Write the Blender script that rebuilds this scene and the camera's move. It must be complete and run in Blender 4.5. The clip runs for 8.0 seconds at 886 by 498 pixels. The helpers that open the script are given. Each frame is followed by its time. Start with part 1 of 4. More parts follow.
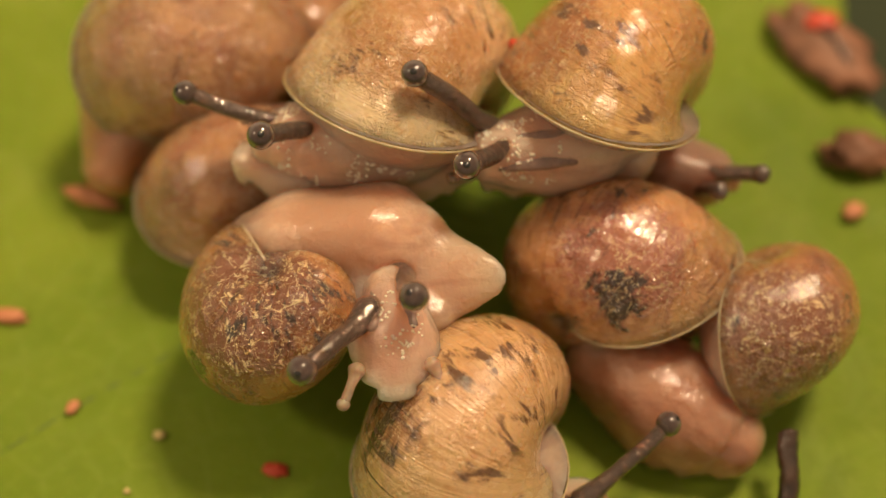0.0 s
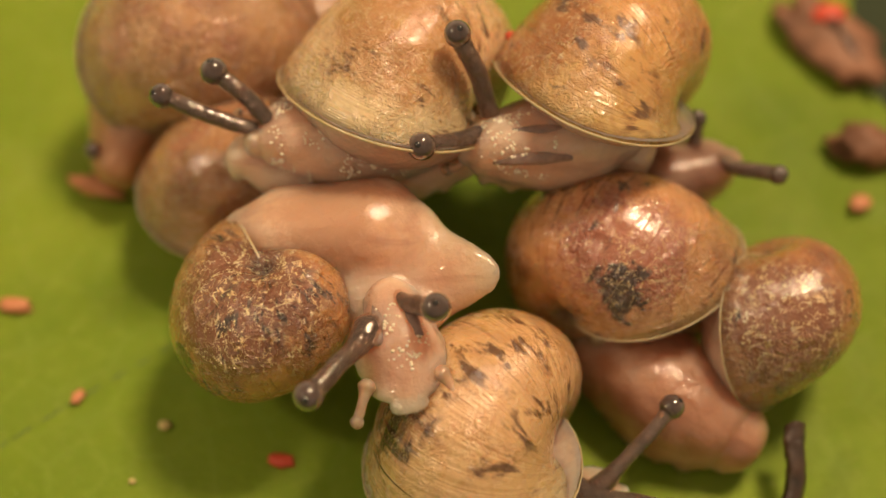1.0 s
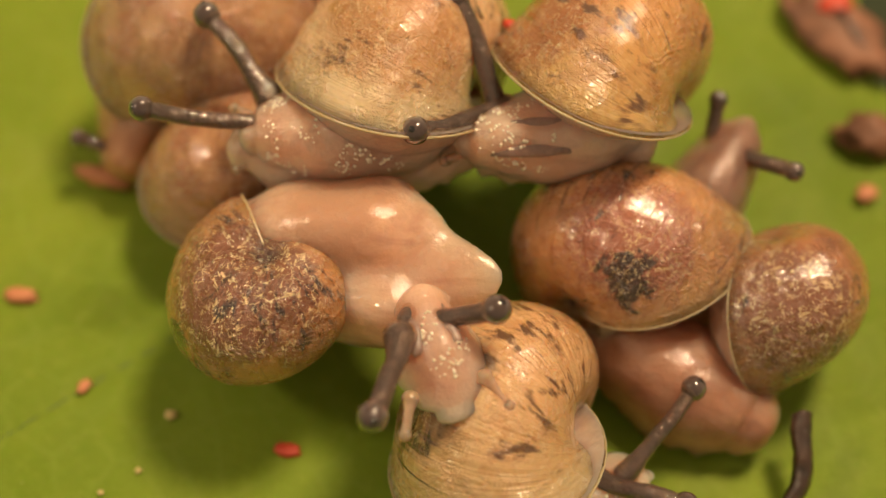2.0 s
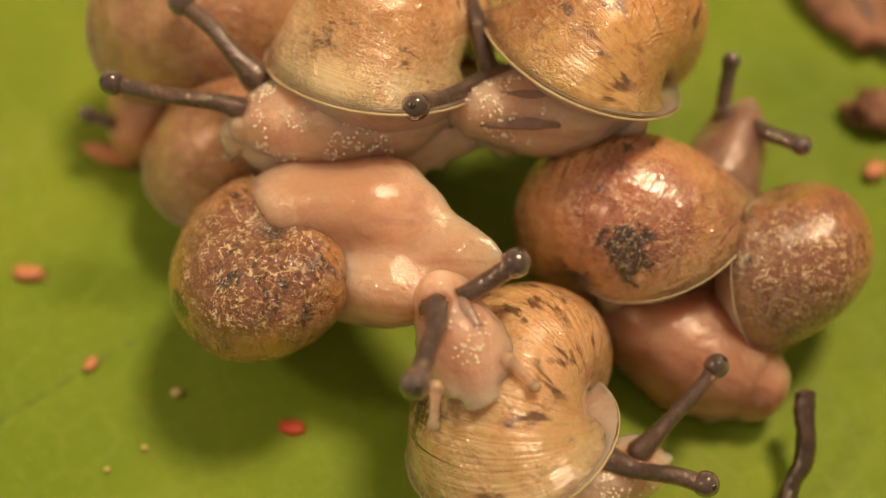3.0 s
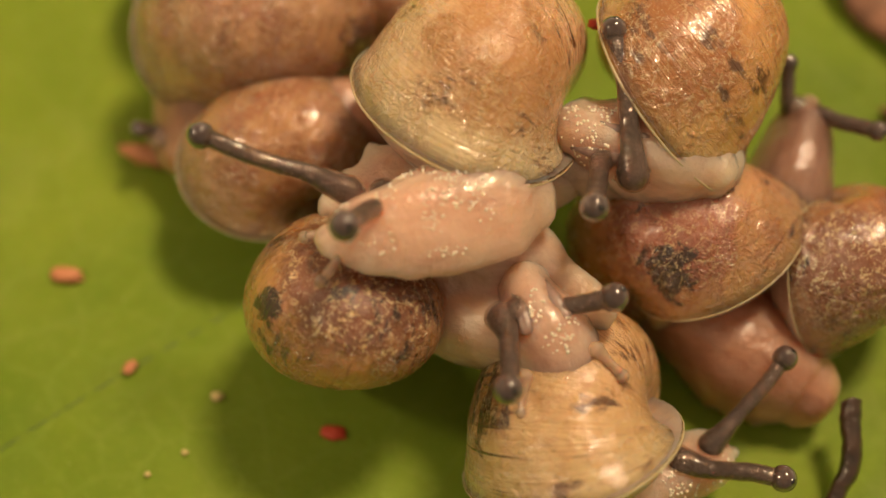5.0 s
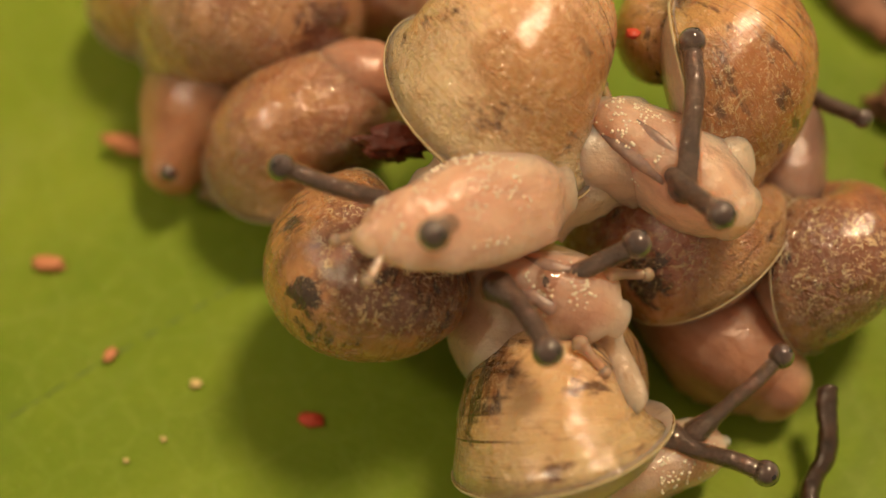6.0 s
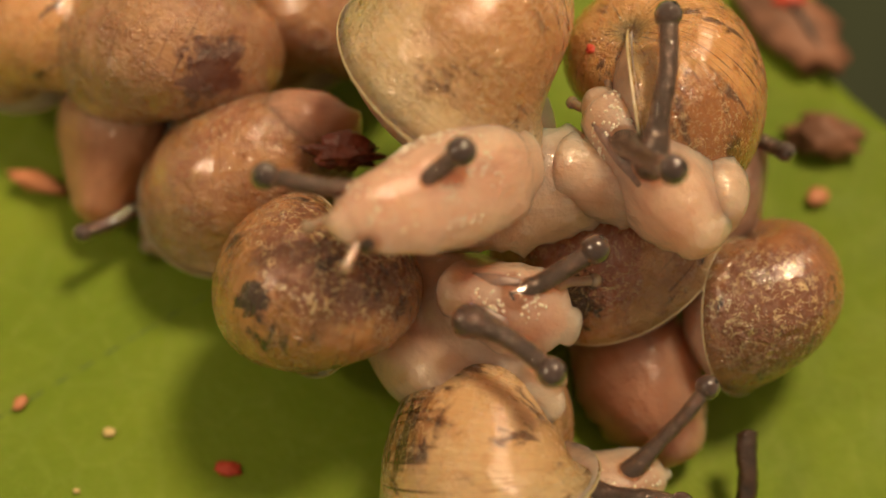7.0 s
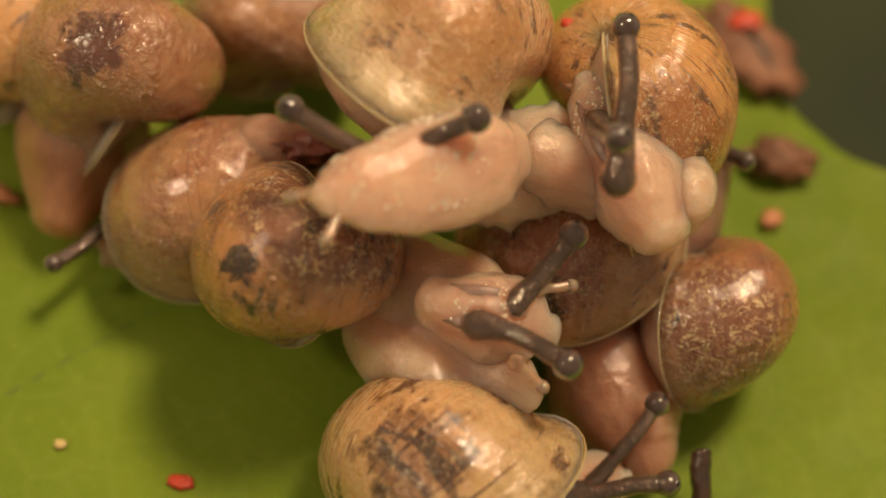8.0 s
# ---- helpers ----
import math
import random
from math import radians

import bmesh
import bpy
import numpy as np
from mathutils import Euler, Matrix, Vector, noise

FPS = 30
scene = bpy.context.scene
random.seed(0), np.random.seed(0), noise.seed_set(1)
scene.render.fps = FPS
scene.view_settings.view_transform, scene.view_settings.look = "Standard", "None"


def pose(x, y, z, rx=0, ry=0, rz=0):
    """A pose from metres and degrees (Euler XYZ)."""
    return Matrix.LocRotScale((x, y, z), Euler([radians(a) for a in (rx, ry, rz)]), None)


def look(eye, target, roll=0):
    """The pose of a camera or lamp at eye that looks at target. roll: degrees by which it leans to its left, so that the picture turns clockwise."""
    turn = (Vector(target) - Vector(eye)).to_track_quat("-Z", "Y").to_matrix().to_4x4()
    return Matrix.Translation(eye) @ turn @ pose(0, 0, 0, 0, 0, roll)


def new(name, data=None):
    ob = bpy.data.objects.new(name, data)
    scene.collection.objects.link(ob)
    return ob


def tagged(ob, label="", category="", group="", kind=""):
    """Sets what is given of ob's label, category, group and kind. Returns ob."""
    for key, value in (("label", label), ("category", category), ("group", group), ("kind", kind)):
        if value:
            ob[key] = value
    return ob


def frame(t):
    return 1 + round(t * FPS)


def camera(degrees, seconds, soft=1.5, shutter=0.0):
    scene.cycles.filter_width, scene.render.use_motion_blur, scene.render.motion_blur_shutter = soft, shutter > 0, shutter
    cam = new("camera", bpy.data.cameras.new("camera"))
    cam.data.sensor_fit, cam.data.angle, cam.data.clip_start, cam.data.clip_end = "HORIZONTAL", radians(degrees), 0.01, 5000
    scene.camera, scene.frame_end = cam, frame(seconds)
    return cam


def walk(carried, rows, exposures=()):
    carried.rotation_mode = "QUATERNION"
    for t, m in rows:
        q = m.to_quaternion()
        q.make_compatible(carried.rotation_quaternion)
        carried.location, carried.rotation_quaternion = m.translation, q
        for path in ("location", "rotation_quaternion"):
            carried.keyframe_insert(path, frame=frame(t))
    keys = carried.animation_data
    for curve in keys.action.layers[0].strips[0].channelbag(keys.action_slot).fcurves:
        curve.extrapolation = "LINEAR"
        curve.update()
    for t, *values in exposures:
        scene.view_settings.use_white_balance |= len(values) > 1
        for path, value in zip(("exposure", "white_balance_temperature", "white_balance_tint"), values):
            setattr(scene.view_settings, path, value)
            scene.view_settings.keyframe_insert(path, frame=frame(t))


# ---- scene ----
# Young garden snails clustered on a leaf under a warm lamp. Lengths in the tables are millimetres.
MM = 0.001

# ---- camera ----
cam = camera(32, 8.0, soft=1.5)
walk(cam, [
    (0, pose(2e-06, -0.034004, 0.058856, 30.0082, 0.007494, -0.00817)),
    (0.5, pose(0.000146, -0.033547, 0.059073, 29.9662, 0.08536, 0.061268)),
    (1, pose(-0.000435, -0.033968, 0.058723, 29.7033, -0.23252, 0.112748)),
    (1.2, pose(-0.000665, -0.034113, 0.05859, 29.7464, -0.370375, 0.020609)),
    (2.3, pose(-0.000497, -0.03436, 0.058432, 29.7217, -0.022465, 0.213337)),
    (2.5, pose(-0.000467, -0.034244, 0.058662, 29.2399, 0.06292, 0.227157)),
    (3, pose(0.00052, -0.033754, 0.058833, 28.2997, 0.867211, 0.687088)),
    (3.5, pose(-0.001289, -0.033391, 0.058972, 28.1339, -0.085617, 0.469988)),
    (4, pose(-0.001954, -0.033076, 0.059158, 27.9551, -0.139184, 0.590229)),
    (4.5, pose(-0.001537, -0.032836, 0.059259, 28.0157, 0.599654, 0.820303)),
    (4.7, pose(-0.001617, -0.032822, 0.05909, 27.7794, 0.550914, 0.815783)),
    (6, pose(0.000269, -0.033692, 0.058552, 28.0955, 1.20954, 1.19392)),
    (6.5, pose(0.000142, -0.031505, 0.059135, 26.7581, 0.10012, 0.183236)),
    (7, pose(0.000368, -0.029517, 0.059589, 25.8744, -1.19561, -0.513864)),
    (7.5, pose(4.7e-05, -0.029656, 0.059301, 26.4599, -2.43765, -0.767606)),
    (8, pose(-0.000259, -0.029951, 0.059316, 26.9171, -3.5071, -0.678703)),
], exposures=[(0, -0.05), (2.5, 0.0), (4.5, -0.11), (6, -0.16), (7, -0.24), (8, -0.24)])
cam.data.dof.use_dof = True
cam.data.dof.focus_distance = 0.0572
cam.data.dof.aperture_fstop = 23.0

# ---- world and lamps ----
world = bpy.data.worlds.new("world")
scene.world = world
world.use_nodes = True
wn = world.node_tree.nodes["Background"]
wn.inputs["Color"].default_value = (1.0, 0.73, 0.45, 1)
wn.inputs["Strength"].default_value = 0.40


def lamp(name, place, target, watts, size, color):
    data = bpy.data.lights.new(name, "AREA")
    data.energy, data.shape, data.size, data.color = watts, "DISK", size, color
    ob = new(name, data)
    ob.matrix_world = look(place, target)
    return ob


lamp("ceiling_lamp", (0.185, 0.200, 0.570), (0, 0, 0.004), 4.7, 0.140, (1.0, 0.715, 0.425))
lamp("desk_lamp", (-0.19, -0.02, 0.20), (0, 0, 0.004), 0.20, 0.035, (1.0, 0.75, 0.46))


# ---- materials ----
class Mat:
    """A node material in the making."""

    def __init__(self, name):
        self.m = bpy.data.materials.new(name)
        self.m.use_nodes = True
        self.t = self.m.node_tree
        self.b = self.t.nodes["Principled BSDF"]

    def node(self, kind, **inputs):
        n = self.t.nodes.new(kind)
        for k, v in inputs.items():
            self.feed(n.inputs[k.replace("_", " ")], v)
        return n

    def feed(self, socket, v):
        if isinstance(v, bpy.types.NodeSocket):
            self.t.links.new(v, socket)
        elif isinstance(v, tuple) and len(v) == 3 and socket.type == "RGBA":
            socket.default_value = (*v, 1)
        else:
            socket.default_value = v

    def coord(self, which="Object", scale=(1, 1, 1), offset=None):
        c = self.node("ShaderNodeTexCoord")
        mp = self.node("ShaderNodeMapping")
        self.feed(mp.inputs["Vector"], c.outputs[which])
        mp.inputs["Scale"].default_value = scale
        if offset is not None:
            self.feed(mp.inputs["Location"], offset)
        return mp.outputs["Vector"]

    def noise(self, vec, scale, detail=4.0, rough=0.55, distort=0.0):
        n = self.node("ShaderNodeTexNoise")
        for k, v in (("Vector", vec), ("Scale", scale), ("Detail", detail), ("Roughness", rough), ("Distortion", distort)):
            self.feed(n.inputs[k], v)
        return n.outputs["Fac"]

    def cells(self, vec, scale, feature="F1"):
        n = self.node("ShaderNodeTexVoronoi")
        n.feature = feature
        self.feed(n.inputs["Vector"], vec)
        self.feed(n.inputs["Scale"], scale)
        return n.outputs["Distance"]

    def ramp(self, fac, stops):
        n = self.node("ShaderNodeValToRGB")
        self.feed(n.inputs["Fac"], fac)
        el = n.color_ramp.elements
        while len(el) < len(stops):
            el.new(0.5)
        for e, (p, c) in zip(el, stops):
            e.position = p
            e.color = (*c, 1) if isinstance(c, tuple) else (c, c, c, 1)
        return n.outputs["Color"]

    def mix(self, fac, a, b, mode="MIX"):
        n = self.node("ShaderNodeMix")
        n.data_type, n.blend_type = "RGBA", mode
        self.feed(n.inputs[0], fac)
        self.feed(n.inputs[6], a)
        self.feed(n.inputs[7], b)
        return n.outputs[2]

    def calc(self, op, a, b=0.0):
        n = self.node("ShaderNodeMath")
        n.operation = op
        self.feed(n.inputs[0], a)
        self.feed(n.inputs[1], b)
        return n.outputs[0]

    def bump(self, height, depth, strength=1.0, onto=None):
        n = self.node("ShaderNodeBump")
        self.feed(n.inputs["Height"], height)
        n.inputs["Distance"].default_value, n.inputs["Strength"].default_value = depth, strength
        if onto is not None:
            self.feed(n.inputs["Normal"], onto)
        return n.outputs["Normal"]

    def put(self, **inputs):
        if "Normal" in inputs:
            self.feed(self.b.inputs["Coat Normal"], inputs["Normal"])
        for k, v in inputs.items():
            self.feed(self.b.inputs[k.replace("_", " ")], v)
        return self.m


def scatter(mat, weight, scale, radius=(1.0, 0.55, 0.28)):
    mat.put(Subsurface_Weight=weight, Subsurface_Scale=scale)
    mat.b.inputs["Subsurface Radius"].default_value = radius


def blotch(m, ball, ragged):
    """A ragged patch round a point of the thing, in millimetres: x, y, z, radius."""
    here = m.coord("Object", (1000, 1000, 1000))
    far = m.node("ShaderNodeVectorMath")
    far.operation = "DISTANCE"
    m.feed(far.inputs[0], here)
    far.inputs[1].default_value = ball[:3]
    torn = m.calc("MULTIPLY", m.calc("SUBTRACT", m.noise(here, 0.9, 5.0, 0.68, 0.8), 0.5), 4.0 * ragged)
    reach = m.calc("DIVIDE", m.calc("ADD", far.outputs["Value"], torn), ball[3])
    return m.ramp(m.calc("MULTIPLY", reach, 0.5), [(0.40, 1.0), (0.58, 0.0)])


def shell_material(name, young, old, deep, fleck, fleck_cut=0.56, age=0.55, ribs=0.3, grit=0.0, glint_gold=0.0, seed=0.0, blot=0.0, lines=0.85, wild=0.55, core=None, stain=None, foil=0.6, bars=None):
    """Thin glossy horn. Fresh growth near the mouth is pale; the older whorls show the dark animal inside. Flecks follow the growth lines."""
    m = Mat(name)
    raw = m.node("ShaderNodeTexCoord").outputs["UV"]
    ob = m.coord("Object", (1000, 1000, 1000), (seed, 0, seed))
    split = m.node("ShaderNodeSeparateXYZ", Vector=raw)
    wobble = m.noise(ob, 0.32, 4.0, 0.6, 0.8)
    grown = m.calc("ADD", m.calc("MULTIPLY_ADD", split.outputs["X"], 1.0 / 6.5), m.calc("MULTIPLY", m.calc("SUBTRACT", wobble, 0.5), wild))
    grown.node.inputs[0].links[0].from_node.inputs[2].default_value = 0.99
    aged = m.ramp(grown, [(age - 0.10, 1.0), (age + 0.10, 0.0)])
    if core:
        aged = blotch(m, core, 0.9)
    col = m.mix(aged, young, old)
    col = m.mix(m.ramp(m.noise(ob, 0.75, 5.0, 0.65, 0.5), [(0.48, 0.0), (0.72, 0.75)]), col, deep)
    if stain:
        col = m.mix(m.calc("MULTIPLY", blotch(m, stain, 0.9), blot), col, fleck)
    line = m.noise(m.coord("UV", (16.0, 1.1, 1), (seed, 0, 0)), 2.3, 3.0, 0.6)
    col = m.mix(m.ramp(line, [(0.52, 0.0), (0.72, 0.22)]), col, deep)
    spot = m.coord("UV", (5.2, 9.5, 1), (seed * 1.7, seed, 0))
    cut = m.ramp(m.noise(spot, 1.0, 4.0, 0.65, 0.3), [(fleck_cut + 0.03, 0.0), (fleck_cut + 0.11, 1.0)])
    where = m.ramp(m.noise(ob, 0.34, 2.0), [(0.45, 0.0), (0.55, 1.0)])
    col = m.mix(m.calc("MULTIPLY", m.calc("MULTIPLY", cut, where), 0.92), col, fleck)
    streak = m.ramp(m.noise(m.coord("UV", (15.0, 1.7, 1), (seed * 0.6, seed, 0)), 1.3, 3.0, 0.6), [(0.60, 0.0), (0.65, 1.0)])
    there = m.ramp(m.noise(ob, 0.22, 1.0, 0.5, 0.4), [(0.55, 0.0), (0.60, 1.0)])
    col = m.mix(m.calc("MULTIPLY", m.calc("MULTIPLY", streak, there), lines), col, fleck)
    if bars:
        dash = m.ramp(m.noise(m.coord("UV", (1.5, 30.0, 1), (seed, 0, 0)), 1.0, 3.0, 0.55), [(0.49, 0.0), (0.55, 1.0)])
        col = m.mix(m.calc("MULTIPLY", m.calc("MULTIPLY", dash, blotch(m, bars, 0.9)), 0.95), col, (0.055, 0.024, 0.012))
    norm = m.bump(m.noise(m.coord("UV", (11.0, 0.8, 1), (seed, 0, 0)), 2.0, 3.0, 0.60), 0.00011, ribs)
    norm = m.bump(m.noise(ob, 0.9, 4.0, 0.55, 0.4), 0.00026, 0.55, norm)
    norm = m.bump(m.noise(m.coord("UV", (34.0, 2.2, 1), (seed, 0, 0)), 2.0, 2.0, 0.5), 0.00003, ribs, norm)
    gentle = norm
    if grit > 0:
        patch = m.calc("MULTIPLY", aged, m.ramp(m.noise(ob, 0.55, 3.0, 0.6), [(0.34, 0.3), (0.48, 1.0)]))
        norm = m.bump(m.calc("MULTIPLY", m.noise(ob, 3.2, 4.0, 0.65, 1.0), patch), 0.00011, grit, norm)
        # The gold lines and dots below paint the horn's glints into its colour.
        squiggle = 0.0
        for scale, shift in ((0.6, 0.0), (0.95, 7.0), (1.4, 15.0)):
            wisp = m.noise(m.coord("Object", (1000, 1000, 1000), (shift, shift, seed)), scale, 2.0, 0.6, 1.4)
            thin = m.ramp(m.calc("ABSOLUTE", m.calc("SUBTRACT", wisp, 0.5)), [(0.0, 1.0), (0.022, 0.0)])
            squiggle = m.calc("MAXIMUM", thin, squiggle)
        torn = m.ramp(m.noise(ob, 3.6, 3.0, 0.7), [(0.47, 0.0), (0.52, 1.0)])
        glint_lines = m.calc("MULTIPLY", m.calc("MULTIPLY", squiggle, torn), m.calc("MULTIPLY", patch, glint_gold))
        col = m.mix(glint_lines, col, (0.86, 0.66, 0.38))
        glint_dots = m.ramp(m.cells(ob, 4.2), [(0.12, 1.0), (0.20, 0.0)])
        glint_dots = m.calc("MULTIPLY", glint_dots, m.ramp(m.noise(ob, 0.9, 3.0, 0.6), [(0.50, 0.0), (0.58, 1.0)]))
        col = m.mix(m.calc("MULTIPLY", m.calc("MULTIPLY", glint_dots, patch), glint_gold), col, (0.92, 0.74, 0.46))
    film = m.ramp(m.noise(m.coord("Object", (1000, 1000, 1000), (seed + 4.0, 2.0, 0)), 0.34, 3.0, 0.6, 0.5), [(0.42, 0.0), (0.54, 1.0)])
    film = m.calc("MULTIPLY", film, foil)
    crease = 0.0
    for scale, shift in ((0.9, 3.0), (1.7, 11.0)):
        fold = m.noise(m.coord("Object", (1000, 1000, 1000), (shift, seed, shift)), scale, 3.0, 0.6, 1.8)
        crease = m.calc("ADD", m.calc("ABSOLUTE", m.calc("SUBTRACT", fold, 0.5)), crease)
    norm = m.bump(m.calc("MULTIPLY", crease, film), 0.0011, 0.9, norm)
    m.put(Base_Color=col, Roughness=m.ramp(m.noise(ob, 1.1, 3.0), [(0.3, 0.18), (0.7, 0.34)]), Normal=norm, Coat_Weight=1.0, Coat_Roughness=0.04, Coat_IOR=1.6, IOR=1.52)
    m.feed(m.b.inputs["Coat Normal"], m.bump(m.calc("MULTIPLY", crease, film), 0.0004, 0.8, gentle))
    scatter(m, 0.65, 0.0024, (1.0, 0.58, 0.28))
    return m.m


def flesh_material(name, light, dark, grain=0.5, wet=0.45, organ=None, clear=0.08):
    """Wet snail skin: pale, translucent, finely granulated."""
    m = Mat(name)
    ob = m.coord("Object", (1000, 1000, 1000))
    col = m.ramp(m.noise(ob, 0.42, 4.0, 0.6, 0.6), [(0.32, light), (0.68, dark)])
    vessel = m.ramp(m.noise(m.coord("Object", (420, 1500, 1500)), 0.55, 4.0, 0.6, 0.9), [(0.50, 0.0), (0.70, 0.55)])
    col = m.mix(vessel, col, tuple(c * k for c, k in zip(dark, (0.66, 0.58, 0.60))))
    col = m.mix(m.ramp(m.noise(ob, 5.0, 3.0), [(0.45, 0.0), (0.8, 0.35)]), col, dark)
    if organ:
        col = m.mix(m.calc("MULTIPLY", blotch(m, organ, 0.6), 0.85), col, (0.46, 0.265, 0.175))
    patch = m.ramp(m.noise(ob, 0.5, 2.0), [(0.42, 0.15), (0.58, 1.0)])
    norm = m.bump(m.calc("MULTIPLY", m.noise(ob, 2.6, 3.0, 0.6), patch), 0.00010, grain)
    norm = m.bump(m.noise(ob, 1.1, 4.0, 0.6), 0.00034, 0.50, norm)
    m.put(Base_Color=col, Roughness=0.36, Normal=norm, Coat_Weight=wet, Coat_Roughness=0.06, IOR=1.38, Transmission_Weight=clear)
    scatter(m, 1.0, 0.0044, (1.0, 0.66, 0.46))
    return m.m


def plain_material(name, a, b, scale, rough=0.5, bump=0.0002, coat=0.0, sss=0.0, clear=0.0, sheen=0.06):
    m = Mat(name)
    ob = m.coord("Object", (1000, 1000, 1000))
    n = m.noise(ob, scale, 5.0, 0.6)
    m.put(Base_Color=m.ramp(n, [(0.35, a), (0.68, b)]), Roughness=rough, Normal=m.bump(n, bump * 0.35, 0.6), Coat_Weight=coat, Coat_Roughness=sheen)
    if sss:
        scatter(m, sss, 0.0006)
    if clear:
        m.put(Transmission_Weight=clear, IOR=1.36)
    return m.m


def stalk_material():
    """Dark granular skin of a feeler, beaded and wet."""
    m = Mat("stalk_skin")
    ob = m.coord("Object", (1000, 1000, 1000))
    bead = m.cells(ob, 5.5, "SMOOTH_F1")
    col = m.ramp(m.noise(ob, 1.3, 4.0, 0.65), [(0.35, (0.095, 0.056, 0.050)), (0.68, (0.042, 0.025, 0.023))])
    col = m.mix(m.ramp(bead, [(0.15, 0.35), (0.5, 0.0)]), col, (0.17, 0.11, 0.092))
    norm = m.bump(bead, 0.00010, 0.8)
    m.put(Base_Color=col, Roughness=0.30, Normal=norm, Coat_Weight=1.0, Coat_Roughness=0.10, IOR=1.4)
    scatter(m, 0.5, 0.0006)
    return m.m


def clear_material():
    """The colourless slimy skin that surrounds a feeler."""
    m = Mat("clear_skin")
    ob = m.coord("Object", (1000, 1000, 1000))
    norm = m.bump(m.cells(ob, 4.5, "SMOOTH_F1"), 0.00008, 0.5)
    col = m.ramp(m.noise(ob, 1.2, 3.0), [(0.35, (0.86, 0.72, 0.64)), (0.7, (0.74, 0.58, 0.50))])
    m.put(Base_Color=col, Roughness=0.12, Normal=norm, Transmission_Weight=0.95, Coat_Weight=0.8, Coat_Roughness=0.05, IOR=1.08)
    return m.m


def leaf_material():
    m = Mat("leaf_green")
    ob = m.coord("Object", (1000, 1000, 1000))
    col = m.ramp(m.noise(ob, 0.055, 4.0, 0.6, 0.4), [(0.32, (0.112, 0.187, 0.008)), (0.66, (0.190, 0.260, 0.018))])
    net = m.ramp(m.cells(m.coord("Object", (1000, 1000, 1000)), 0.42, "DISTANCE_TO_EDGE"), [(0.0, 1.0), (0.10, 0.0)])
    col = m.mix(m.calc("MULTIPLY", net, 0.06), col, (0.33, 0.42, 0.10))
    col = m.mix(m.ramp(m.noise(ob, 1.6, 4.0, 0.65), [(0.50, 0.0), (0.85, 0.25)]), col, (0.28, 0.36, 0.05))
    dust = m.ramp(m.noise(ob, 0.11, 3.0, 0.6), [(0.54, 0.0), (0.78, 0.30)])
    col = m.mix(dust, col, (0.33, 0.37, 0.09))
    col = m.mix(m.ramp(m.noise(ob, 3.1, 2.0, 0.5), [(0.74, 0.0), (0.80, 0.35)]), col, (0.40, 0.42, 0.18))
    norm = m.bump(net, 0.00008, 0.15)
    norm = m.bump(m.noise(ob, 2.6, 4.0, 0.6), 0.00015, 0.35, norm)
    m.put(Base_Color=col, Roughness=m.ramp(m.noise(ob, 0.3, 3.0), [(0.3, 0.55), (0.7, 0.72)]), Normal=norm, IOR=1.40, Specular_IOR_Level=0.30)
    scatter(m, 0.25, 0.0008, (0.5, 1.0, 0.2))
    return m.m


DARK = (0.105, 0.046, 0.019)
HORN_PALE = shell_material("horn_pale", (0.728, 0.458, 0.267), (0.478, 0.246, 0.102), (0.541, 0.293, 0.136), DARK, 0.53, 0.42, 0.95, 0.5, 0.35, 3.1, 0.0, 0.85, 0.55, (2.2, 2.6, -1.6, 2.9), None, 0.45)
HORN_AMBER = shell_material("horn_amber", (0.624, 0.335, 0.126), (0.354, 0.146, 0.05), (0.354, 0.146, 0.05), DARK, 0.51, 0.45, 0.85, 0.7, 0.5, 7.7, 0.0, 1.0, 0.55, (3.6, 1.3, 1.6, 2.7), None, 0.35)
HORN_CREAM = shell_material("horn_cream", (0.603, 0.373, 0.189), (0.25, 0.118, 0.053), (0.416, 0.217, 0.092), DARK, 0.51, 0.48, 0.95, 0.4, 0.4, 12.4, 0.0, 1.0, 0.55, (2.3, 2.9, 1.6, 1.9), None, 0.2, (2.4, 2.7, 1.5, 2.0))
HORN_RED = shell_material("horn_red", (0.541, 0.269, 0.121), (0.333, 0.128, 0.082), (0.27, 0.09, 0.056), (0.021, 0.009, 0.008), 0.53, 0.84, 0.45, 0.7, 0.55, 1.9, 0.95, 0.5, 1.3, (1.7, 2.3, 2.2, 2.6), (1.95, 1.1, 3.25, 0.9), 0.6)
HORN_BROWN = shell_material("horn_brown", (0.478, 0.236, 0.092), (0.208, 0.083, 0.044), (0.187, 0.071, 0.033), (0.025, 0.011, 0.008), 0.495, 0.60, 0.55, 1.0, 1.0, 5.2, 0.95, 1.0, 1.8, (-2.1, 0.6, 3.3, 3.1), (-1.35, 3.1, 0.9, 0.7))
HORN_TAN = shell_material("horn_tan", (0.395, 0.18, 0.08), (0.208, 0.08, 0.042), (0.166, 0.062, 0.033), (0.023, 0.011, 0.009), 0.57, 0.74, 0.45, 1.0, 0.7, 9.6, 0.95, 0.2, 1.6, (2.2, 1.5, 0.9, 2.6), (-0.5, 2.87, 0.8, 0.38))
HORN_DULL = shell_material("horn_dull", (0.45, 0.245, 0.118), (0.33, 0.15, 0.078), (0.25, 0.09, 0.047), (0.052, 0.019, 0.012), 0.62, 0.80, 0.15, 0.3, 0.4, 15.3, 0.0, 0.4, 1.4)
HORN_DUSKY = shell_material("horn_dusky", (0.49, 0.28, 0.14), (0.39, 0.205, 0.108), (0.26, 0.09, 0.049), (0.073, 0.017, 0.014), 0.64, 0.80, 0.15, 0.0, 0.0, 21.3, 0.85, 0.4, 1.4, None, (-4.4, 1.6, 0.7, 1.3))
